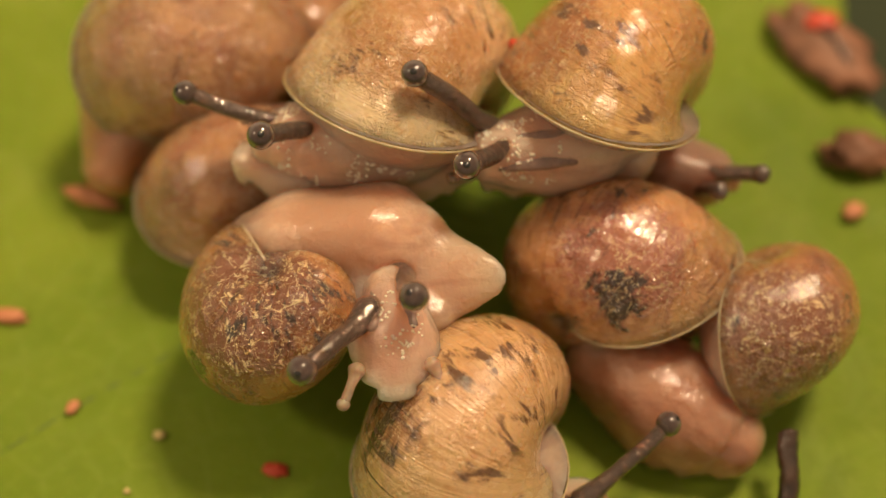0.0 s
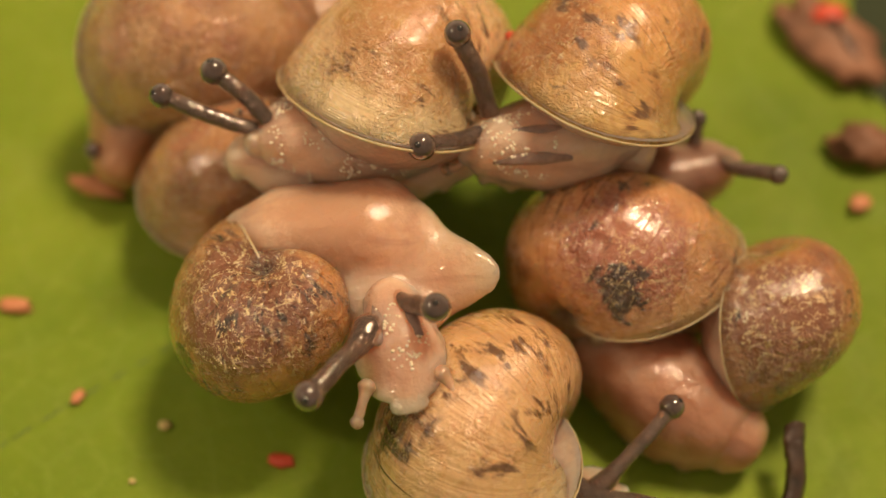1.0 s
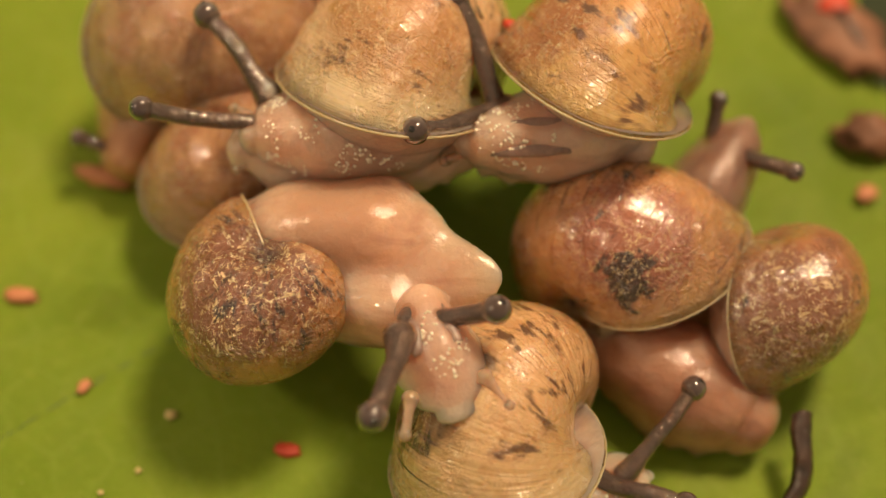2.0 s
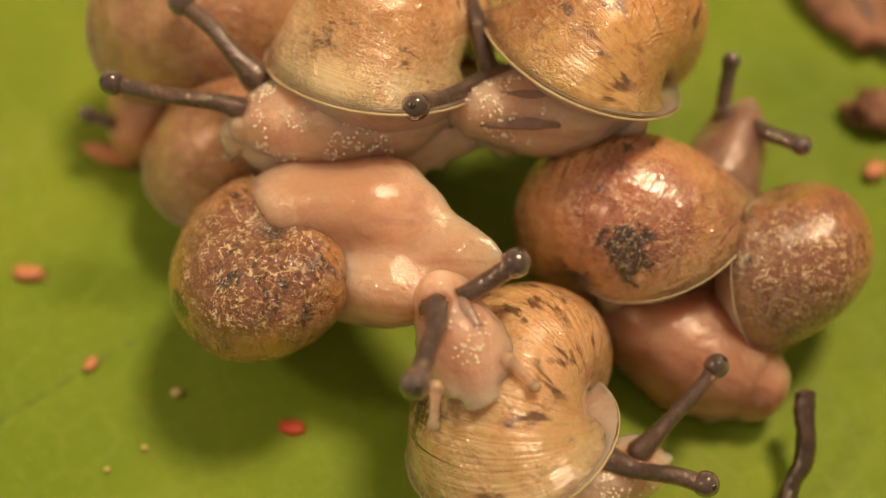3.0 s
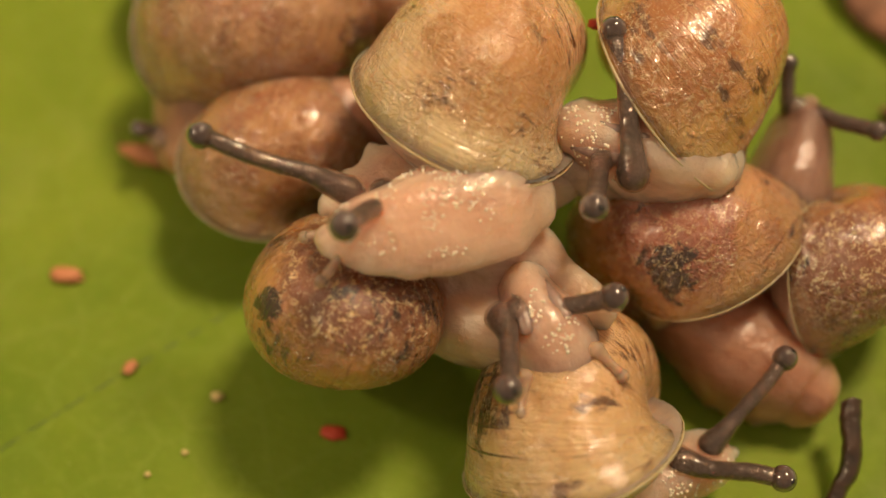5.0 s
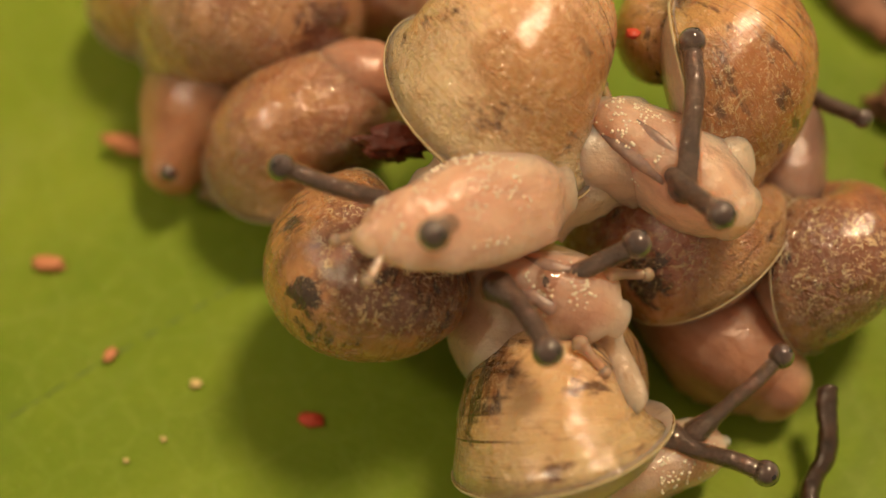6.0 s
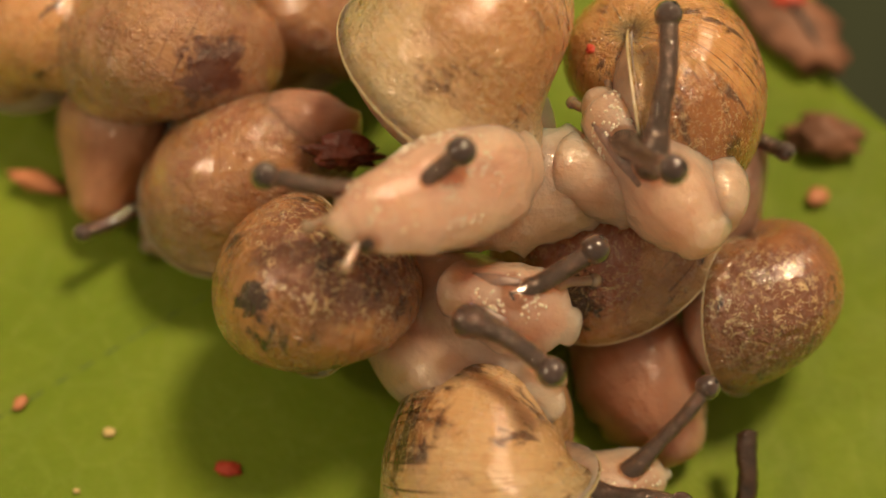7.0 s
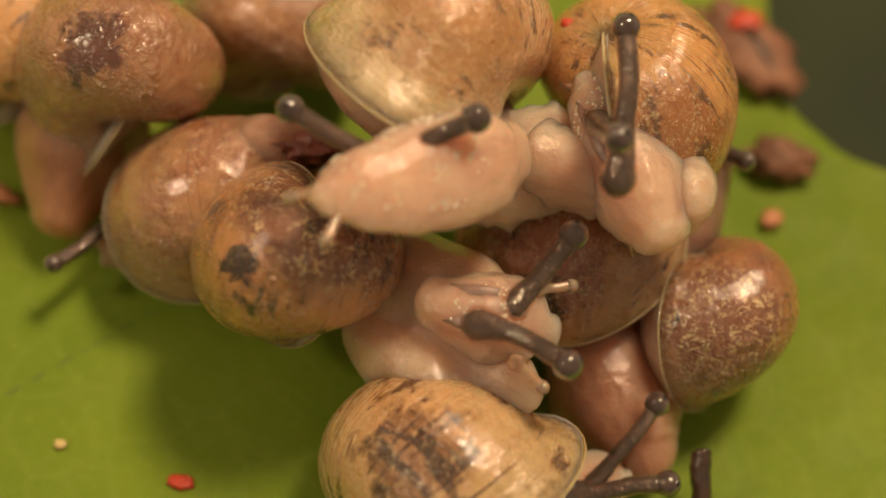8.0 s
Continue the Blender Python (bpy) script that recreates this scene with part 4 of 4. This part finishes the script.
    walk(pale_foot, [
        (0, mm(-0.65, -1.73, -2.95, -148.8, -30, -18.6)),
        (1, mm(-0.71, -1.67, -2.88, -148.7, -30, -18.6)),
        (2.5, mm(-0.52, -2.12, -3.32, -152.1, -32.1, -10.7)),
        (3.5, mm(-0.47, -2.32, -3.43, -153.4, -35.2, -10.1)),
        (4, mm(-0.61, -2.38, -3.16, -146, -33.7, -16.5)),
        (4.5, mm(-0.79, -2.48, -2.93, -138.9, -31.6, -22.4)),
        (5.2, mm(-0.72, -1.38, -4.07, -123.1, -32.7, -27.8)),
        (6, mm(-0.47, 0.18, -5.07, -105.1, -32.4, -33.1)),
        (6.5, mm(-0.59, -0.22, -5.89, -107.5, -34.9, -35.1)),
        (7, mm(-0.88, -0.66, -6.69, -110.2, -37.6, -36.7)),
        (8, mm(-4.4, -0.69, -4.98, -135.1, -25, -31.1)),
    ])
    walk(pale_stalk_a, [
        (0, mm(3.82, -2.72, 0.22, -161.9, -33.8, 8.7)),
        (1, mm(4.47, -3.17, 0.34, -163.4, -35.3, 10.9)),
        (2.5, mm(5.45, -2.52, 0.63, -157.9, -25.8, 0.9)),
        (3.5, mm(6.25, -2.47, 1.66, -172.2, -45.9, 20.1)),
        (4, mm(6.27, -2.89, 2.73, -166.3, -44.5, 13.1)),
        (4.5, mm(6.18, -3.07, 1.23, -163.2, -46.1, 10.4)),
        (5.2, mm(6.96, -3.05, -0.7, -153.5, -49.4, 8.5)),
        (6, mm(6.46, -2.56, -1.39, -141.3, -54.2, 5)),
        (6.5, mm(6.16, -2.68, -2.56, -142.2, -43.8, 2.3)),
        (7, mm(5.58, -2.52, -2.92, -142.5, -35.7, -1.7)),
        (8, mm(2.58, -2.9, -4.3, -160, -27.3, 11.9)),
    ])
    walk(pale_stalk_b, [
        (0, mm(3.45, -2.24, 0.27, -143.3, 17.4, 4.8)),
        (1, mm(4.71, -3.1, 0.32, -148.9, -33.5, 38.7)),
        (2.5, mm(5.33, -1.31, 2.2, 17.6, -128.5, -118.5)),
        (3.5, mm(5.41, -2.32, 1.55, -152.1, -37.5, 42.5)),
        (4, mm(4.9, -3.95, 1.21, -146.1, -9.1, 30.9)),
        (4.5, mm(4.86, -3.44, 0.35, -145.1, 20.1, 6)),
        (5.2, mm(6.2, -2.78, -1.64, -135.1, 20.9, 18.6)),
        (6, mm(6.53, -1.87, -2.04, -127.1, 9.5, 34.4)),
        (6.5, mm(7.9, -2.32, -3.1, -86.9, 51.3, 95.7)),
        (7, mm(8.51, -2.72, -3.33, -65.1, 3.1, 127)),
        (8, mm(5.54, -2.57, -4.41, -41.8, 14.3, 125.6)),
    ])
    walk(amber_body, [
        (0, mm(0.73, -1.75, -2.08, -145, -22.3, -18)),
        (1, mm(0.72, -1.79, -2.14, -145, -24.7, -19.1)),
        (2.5, mm(0.47, -1.7, -2.24, -145.2, -23.1, -21)),
        (3.5, mm(0.3, -1.55, -2.18, -144.5, -23.9, -21.5)),
        (4, mm(0.99, -1.47, -2.88, -129.9, -35.3, -28.1)),
        (4.5, mm(1.97, -1.23, -3.35, -111.3, -44.8, -40.3)),
        (5.2, mm(4.7, -0.39, -2.57, -61, -52.9, -89.8)),
        (6, mm(7.11, -0.47, 0.24, -25, -29.9, -134)),
        (6.5, mm(6.71, 0.08, 0.49, -20.4, -27.2, -140.9)),
        (7, mm(6.29, 0.6, 0.76, -16.7, -24, -147.5)),
        (8, mm(6.17, 0.24, 0.83, -12.3, -24.2, -159.1)),
    ])
    walk(amber_foot, [
        (0, mm(0.21, -2.28, -1.78, -144.3, -28.5, -20)),
        (1, mm(0.12, -2.27, -1.85, -144, -30.2, -21.5)),
        (2.5, mm(-0.17, -2.17, -1.95, -144.1, -28.1, -23.4)),
        (3.5, mm(-0.34, -1.98, -1.82, -143, -27.6, -24.5)),
        (4, mm(0.32, -1.91, -2.73, -126.2, -36.1, -33.6)),
        (4.5, mm(1.3, -1.64, -3.4, -106.1, -41.9, -46.6)),
        (5.2, mm(3.55, -0.53, -2.34, -74.4, -39, -71.6)),
        (6, mm(5.14, -0.46, 0.43, -46.1, -25.2, -92.2)),
        (6.5, mm(5, 0.45, 0.45, -41.1, -20.9, -97.2)),
        (7, mm(4.82, 1.35, 0.55, -36.9, -16, -101.6)),
        (8, mm(4.7, 1.28, 0.59, -40.6, -16.6, -104.3)),
    ])
    walk(amber_stalk_a, [
        (0, mm(4.49, -3.06, 0.98, -171.1, -3.9, 28.2)),
        (1, mm(4.11, -3.68, 1.12, -173.3, -5, 52.5)),
        (2.5, mm(4.1, -3.3, 0.46, 2.7, -135.5, -112)),
        (3.5, mm(3.46, -3.56, 0.49, 4.4, -141, -113.7)),
        (4, mm(3.56, -3.67, 0.99, -5.9, -125.3, -109.2)),
        (4.5, mm(5.05, -3.22, -1.16, -45.1, -119.7, -71.8)),
        (5.2, mm(5.73, -2.15, -1, -96.8, -128, -30.6)),
        (6, mm(6.71, -1.82, 1.54, 53.2, -31.3, 160.7)),
        (6.5, mm(5.95, -0.95, 2.24, 50.5, -29.2, 161.6)),
        (7, mm(4.89, -0.66, 3.15, 47.4, -27.9, 163.1)),
        (8, mm(5.73, -0.89, 3, 45.3, -37, 167.7)),
    ])
    walk(amber_stalk_b, [
        (0, mm(3.71, -2.48, -0.04, -132.2, 17.3, -6.7)),
        (1, mm(4.23, -2.78, 0.38, -131.8, 1.4, -7.9)),
        (2.5, mm(4.09, -2.59, 0.75, -130.5, 9.3, -11.6)),
        (3.5, mm(3.72, -2.41, 0.85, -129.4, 16.1, -13.7)),
        (4, mm(4, -3.04, 1.55, -118.2, 13.1, -11.8)),
        (4.5, mm(4.51, -2.83, 0.1, -106.3, 16.2, -3.7)),
        (5.2, mm(4.85, -3.06, 0.07, -88.1, 6.6, 8.6)),
        (6, mm(5.25, -2.47, 1.8, -76.8, -5.5, 26.1)),
        (6.5, mm(4.63, -1.68, 2.18, -74.9, -15.2, 27.5)),
        (7, mm(3.52, -1.49, 2.92, -72.4, -29.9, 26.7)),
        (8, mm(2.84, -1.41, 3.04, -63.2, -35.8, 13.5)),
    ])
    walk(red_body, [
        (0, mm(-2.55, 1.8, -3.82, -48.7, 15.3, -15.7)),
        (1, mm(-1.59, 0.99, -1.94, -41.8, 44.2, -7.1)),
        (2.5, mm(2.6, -0.97, -1.49, 45.8, 72.7, 100.3)),
        (3.5, mm(2.49, -1.1, -1.21, 43.7, 75, 94.6)),
        (4, mm(2.6, -1.19, -1.65, 57.2, 73.3, 108.5)),
        (4.5, mm(2.94, -1.38, -2.2, 68.4, 70.4, 120.7)),
        (5.2, mm(3.02, -1.46, -2.45, -97.4, 112.1, -49.1)),
        (6, mm(2.82, -1.57, -2.73, -84.2, 114.4, -41.1)),
        (6.5, mm(3.09, -1.57, -2.56, -86.8, 112.3, -43.6)),
        (7, mm(3.18, -1.46, -2.59, -90, 108.5, -47.5)),
        (8, mm(3.17, -1.46, -2.37, -84.1, 106.5, -42.1)),
    ])
    walk(red_stalk_a, [
        (0, mm(0.67, 1.19, -4.33, -44.4, 15.6, -6.3)),
        (1, mm(1.18, 1.04, -4.85, -44.8, 7, -8.4)),
        (2.5, mm(1.84, 0.69, -5.39, -45.9, -6.7, -10.1)),
        (3.5, mm(1.83, 0.58, -5.67, -46.9, -5.7, -12.4)),
        (4, mm(1.61, 0.58, -5.84, -47.8, 3.4, -13)),
        (4.5, mm(1.81, 0.36, -6.26, -48.8, 6.4, -14.3)),
        (5.2, mm(1.42, 0.44, -6.99, -52.5, 5.6, -20.6)),
        (6, mm(0.69, 0.63, -7.68, -57, 2.4, -25.9)),
        (6.5, mm(0.9, 0.63, -7.3, -55.4, 1.6, -22.8)),
        (7, mm(0.94, 0.65, -6.96, -53.8, 1.6, -19.3)),
        (8, mm(0.67, 0.32, -6.83, -54.9, 2.7, -14.1)),
    ])
    walk(red_stalk_b, [
        (0, mm(0.37, -0.17, -4.85, -54.6, -23.4, 25.9)),
        (1, mm(0.77, -0.22, -4.5, -54.1, 24.4, 83.6)),
        (2.5, mm(1.32, -0.13, -5.07, -55.8, 35.8, 81.7)),
        (3.5, mm(1.48, 0.11, -5.21, -48.5, 45.1, 89.4)),
        (4, mm(1.36, 0.04, -5.79, -41.8, 39.9, 96.9)),
        (4.5, mm(1.23, -0.21, -6.16, -42.9, 37.7, 92.6)),
        (5.2, mm(1.25, -0.58, -5.97, -37.1, 37.6, 92.3)),
        (6, mm(1.33, -0.97, -5.92, -29.7, 38.8, 93.1)),
        (6.5, mm(1.58, -0.95, -6.24, -30.5, 37.5, 93.7)),
        (7, mm(1.67, -0.78, -6.78, -31.4, 36.2, 94.2)),
        (8, mm(1.81, -1, -6.1, -28.7, 36.4, 97.3)),
    ])
    walk(red_fold, [
        (0, mm(0.31, -1.73, 3.17, -51, 56.6, -10.1)),
        (1, mm(0.22, -1.72, 3.34, -51.5, 55.2, -10.9)),
        (2.5, mm(0.28, -1.73, 3.44, -52.8, 55.5, -12.2)),
        (3.5, mm(0.28, -1.67, 3.51, -55.6, 57.5, -15.3)),
        (4, mm(0.35, -1.66, 3.54, -57.9, 58.9, -17.8)),
        (4.5, mm(0.43, -1.65, 3.56, -60.4, 60.3, -20.6)),
        (5.2, mm(0.47, -1.17, 3.49, -68.4, 64, -31.9)),
        (6, mm(0.56, -0.61, 3.38, -80.8, 67, -48)),
        (6.5, mm(0.86, -0.95, 3.02, -79.9, 69.4, -44.2)),
        (7, mm(1.18, -1.27, 2.65, -78.4, 71.7, -39.8)),
        (8, mm(1.47, -1.31, 3.25, -84.8, 73.3, -44.7)),
    ])
    walk(tan_body, [
        (0, mm(4.75, -5.76, 0.91, 58, 42.8, 105.2)),
        (1, mm(4.75, -5.68, 0.88, 58.1, 42.7, 105.6)),
        (2.5, mm(4.9, -5.55, 0.63, 61.5, 39.6, 110)),
        (3.5, mm(5.11, -5.27, 0.25, 61.4, 39.7, 109.5)),
        (4, mm(5.06, -5.29, 0.31, 61, 40.2, 109)),
        (4.5, mm(5.01, -5.32, 0.37, 60.5, 40.6, 108.4)),
        (5.2, mm(4.7, -5.47, 0.72, 57.1, 43.8, 103.4)),
        (6, mm(4.34, -5.64, 1.12, 52.5, 47.2, 97)),
        (6.5, mm(3.69, -5.63, 1.51, 36.5, 52.7, 78.9)),
        (7, mm(3.03, -5.62, 1.89, 17.1, 54.3, 57.5)),
        (8, mm(2.55, -4.96, 1.66, 14.7, 54.7, 53.5)),
    ])
    walk(cream_body, [
        (0, mm(1.71, -2.8, -1.78, -41.4, 149.2, 3.5)),
        (1, mm(1.74, -2.86, -2.02, -42.7, 155.6, 1.7)),
        (2.5, mm(1.56, -3.17, -1.28, -28.2, 151.6, 9.1)),
        (3.5, mm(1.42, -3.5, -1.25, -24.4, 151.5, 6.9)),
        (4, mm(1.02, -3.5, -0.91, -20.7, 149.1, 5.4)),
        (4.5, mm(0.61, -3.49, -0.68, -15.8, 145, 5.8)),
        (5.2, mm(0.3, -3.39, -0.45, -12.8, 142.4, 4)),
        (6, mm(-0.16, -3.24, -0.28, -9.4, 139.3, 2.1)),
        (6.5, mm(-0.58, -3.05, -0.38, -7.1, 137.1, 4.9)),
        (7, mm(-1, -2.8, -0.44, -4.7, 135.1, 7.8)),
        (8, mm(0.41, -3.2, -0.83, -53, 65.9, -37.1)),
    ])
    walk(cream_stalk_a, [
        (0, mm(-1.88, -2.42, -3.74, -50.1, 172.7, -17.2)),
        (1, mm(-1.95, -2.47, -3.58, -50.5, 177.2, -19.5)),
        (2.5, mm(-2.14, -3.24, -3.15, -40.6, 171.2, -19.6)),
        (3.5, mm(-2.5, -3.24, -3.06, -37.2, 164.6, -19.5)),
        (4, mm(-2.91, -3.16, -3.05, -36, 163.4, -24)),
        (4.5, mm(-3.08, -3.19, -3.15, -35, 160, -27.6)),
        (5.2, mm(-3.15, -2.91, -2.99, -33.2, 152.7, -28)),
        (6, mm(-3.28, -2.55, -2.89, -30.2, 144.4, -27.5)),
        (6.5, mm(-3.49, -2.57, -3.01, -31.7, 145.4, -30.1)),
        (7, mm(-3.67, -2.62, -3.1, -33.9, 147.3, -34.2)),
        (8, mm(1.78, -3.88, -3.68, 41.3, 69.6, 64.3)),
    ])
    walk(cream_stalk_b, [
        (0, mm(-1.09, -2.48, -3.45, -41.7, 123.7, 6.2)),
        (1, mm(-1.45, -2.36, -2.89, -40.6, 119.1, 7.9)),
        (2.5, mm(-1.13, -2.8, -2.35, -5.9, 117.1, 40.9)),
        (3.5, mm(-1.18, -3.06, -2.57, -7.9, 123.9, 32.8)),
        (4, mm(-1.64, -2.86, -2.18, 13, 118.7, 51.3)),
        (4.5, mm(-1.66, -3.13, -2.5, 3.1, 123.9, 33.9)),
        (5.2, mm(-2.06, -2.91, -2.44, 20.7, 120.6, 48.9)),
        (6, mm(-2.59, -2.38, -2.22, 44.1, 120.8, 69.5)),
        (6.5, mm(-2.37, -2.41, -2.05, 38.8, 119.5, 63)),
        (7, mm(-2.15, -2.41, -1.84, 25.8, 118.2, 47.7)),
        (8, mm(1.51, -3.5, -3.18, -48.8, 49.7, -27.9)),
    ])
    walk(brown_head, [
        (0, mm(-3.56, -4.4, 1.73, -14.2, 17.9, 151.8)),
        (1, mm(-4.05, -4.46, 1.66, -7.9, 19.9, 160.3)),
        (2.5, mm(-5.63, -5.76, 2.24, 4.2, 19, 177.7)),
        (3.5, mm(-5.92, -5.74, 2.44, 18.5, 30.3, -176.7)),
        (4, mm(-4.58, -5.49, 3.7, 26.4, 30.4, -173)),
        (4.5, mm(-3.23, -5.36, 5.11, 34.3, 30.2, -169.2)),
        (5.2, mm(-3.64, -4.95, 4.31, 37.3, 16.3, -165)),
        (6, mm(-4.48, -2.91, 3.85, 46.6, -8, -148.5)),
        (6.5, mm(-4.76, -2.84, 3.09, 53.1, -2.6, -144.5)),
        (7, mm(-4.68, -3.25, 2.2, 59.9, 3.9, -142.5)),
        (8, mm(-5.6, -2.55, 0.8, 61.8, 1.5, -143.2)),
    ])
    walk(brown_stalk_a, [
        (0, mm(-4.44, -3.09, 1.74, -46.7, -9, 114.9)),
        (1, mm(-5.16, -3.06, 1.56, -45.8, -4.4, 121.2)),
        (2.5, mm(-6.76, -4.89, 2.23, -39, -1.1, 150.7)),
        (3.5, mm(-6.47, -5.61, 2.12, -35.3, 6.1, 145.1)),
        (4, mm(-4.91, -5.35, 3.27, -25.9, 8.6, 153.6)),
        (4.5, mm(-4.01, -5.15, 4.5, -15.8, 13.9, 161.4)),
        (5.2, mm(-4.55, -3.81, 3.14, -14.4, 3.8, 164.4)),
        (6, mm(-4.96, -2.11, 3.66, -16.1, -5.8, 171.9)),
        (6.5, mm(-5.81, -2.25, 2.77, -15.8, 0.6, -176.4)),
        (7, mm(-6.1, -2.79, 1.58, -12.5, 6.5, -165.1)),
        (8, mm(-7.4, -3.04, 0.55, -10.9, 1.7, -164.1)),
    ])
    walk(brown_stalk_b, [
        (0, mm(-3.24, -4.88, 1.45, 20.9, -26.8, 174)),
        (1, mm(-3.78, -4.32, 1.39, 13.6, -21.2, -161)),
        (2.5, mm(-6.22, -5.26, 1.9, -3, -17.4, -109.7)),
        (3.5, mm(-6.42, -5.45, 1.84, 1.9, -37.6, -94.8)),
        (4, mm(-5.25, -5.52, 3.22, 9.2, -39.3, -102.4)),
        (4.5, mm(-4.06, -5.3, 4.65, 23, -35.6, -118.1)),
        (5.2, mm(-4.81, -4.58, 3.64, 10.6, -33.7, -114.3)),
        (6, mm(-5.79, -3.64, 4.28, -3.3, -42.4, -111.3)),
        (6.5, mm(-6.29, -4.02, 3.52, 7, -41.3, -115)),
        (7, mm(-6.3, -4.47, 2.39, 16.1, -39.4, -116.9)),
        (8, mm(-7.62, -4.35, 1.21, 2.4, -52.9, -100.6)),
    ])
    walk(back_body, [
        (0, mm(0.84, -1.56, 1.99, -129.6, 20.5, -2.4)),
        (1, mm(0.64, -1.64, 1.55, -129.5, 16.8, -1.6)),
        (2.5, mm(0.79, -1.64, 1.69, -129.4, 13.4, -0.7)),
        (3.5, mm(0.76, -1.64, 1.59, -129.3, 9.5, -0.3)),
        (4, mm(1.17, -1.59, 1.87, -129.2, 7.7, -0.2)),
        (4.5, mm(1.23, -1.78, 1.91, -129.2, 7.9, -0.3)),
        (5.2, mm(1.07, -2.1, 1.69, -129.2, 16.1, -1.8)),
        (6, mm(0.68, -2.31, 1.18, -129.5, 29.8, -4.1)),
        (6.5, mm(0.47, -2.37, 0.91, -129.4, 32.8, -4.6)),
        (7, mm(0.39, -2.38, 0.8, -129.3, 33.6, -4.7)),
        (8, mm(0.59, -2.31, 1.14, -129.2, 37.7, -5.8)),
    ])
    walk(back_stalk_a, [
        (0, mm(2.47, -2.37, 1.27, -121.8, 8.4, 21)),
        (1, mm(3.02, -1.9, 0.8, -122.4, -0.8, 12.5)),
        (2.5, mm(3.9, -1.68, 1.09, -122.4, 1, 9.1)),
        (3.5, mm(3.21, -1.85, 0.95, -122.5, -4.2, 12.4)),
        (4, mm(2.95, -2.45, 1.42, -124.4, -2.3, 6.4)),
        (4.5, mm(2.47, -2.75, 2.57, -126.2, 3.1, -1.8)),
        (5.2, mm(2.72, -2.55, 2.19, -125.1, 21.8, 8.1)),
        (6, mm(2.97, -2.25, 1.37, -123.5, 36, 23.1)),
        (6.5, mm(3.19, -2.32, 0.86, -121.3, 33.7, 21)),
        (7, mm(3.59, -2.4, 0.54, -119, 31.5, 18.9)),
        (8, mm(3.59, -2.86, 0.54, -107.4, 35.2, 23.8)),
    ])
    walk(big_body, [
        (0, mm(0.8, -1.97, -0.14, -44.4, 77.6, 41)),
        (1, mm(0.66, -1.92, -0.09, -46.4, 77.4, 38.6)),
        (2.5, mm(0.45, -1.84, -0.01, -49.3, 77, 35.3)),
        (3.5, mm(0.31, -1.79, 0.04, -51.1, 76.7, 33.1)),
        (4, mm(0.24, -1.76, 0.07, -52, 76.5, 32.1)),
        (4.5, mm(0.17, -1.73, 0.09, -52.8, 76.4, 31.1)),
        (5.2, mm(0.32, -1.19, -0.63, -44.9, 78.5, 52.8)),
        (6, mm(0.14, -0.64, -1.43, -30.7, 79.9, 82.7)),
        (6.5, mm(0.5, -0.7, -1.14, 1.6, 79.1, 123.7)),
        (7, mm(0.9, -0.64, -0.86, 23.1, 75.7, 154.1)),
        (8, mm(1.27, -0.04, -0.42, 51.1, 74, -138.2)),
    ])
    walk(brown_body, [
        (0, mm(-1.2, -3.99, 0.92, 45.2, 9.9, -123.7)),
        (1, mm(-1.07, -4.07, 1.1, 46.3, 7.6, -121.6)),
        (2.5, mm(-1.39, -4.06, 1.27, 42.3, 1.3, -119.4)),
        (3.5, mm(-1.41, -3.88, 2.01, 57.6, -3.4, -121)),
        (4, mm(-0.79, -4.02, 2.73, 61.9, -13.3, -117.4)),
        (4.5, mm(-0.13, -3.96, 3.53, 65.5, -23.5, -114.5)),
        (5.2, mm(-2.17, -4.7, 2.24, 60.1, -14.6, -135.6)),
        (6, mm(-4.96, -4.56, 1.09, 53.3, -8.1, -161.2)),
        (6.5, mm(-4.21, -4.41, 0.17, 56.5, 0.5, -160)),
        (7, mm(-3.31, -4.23, -0.49, 59.9, 9, -158.1)),
        (8, mm(-3.85, -3.9, -1.16, 63.2, 9.4, -161.4)),
    ])


motions()
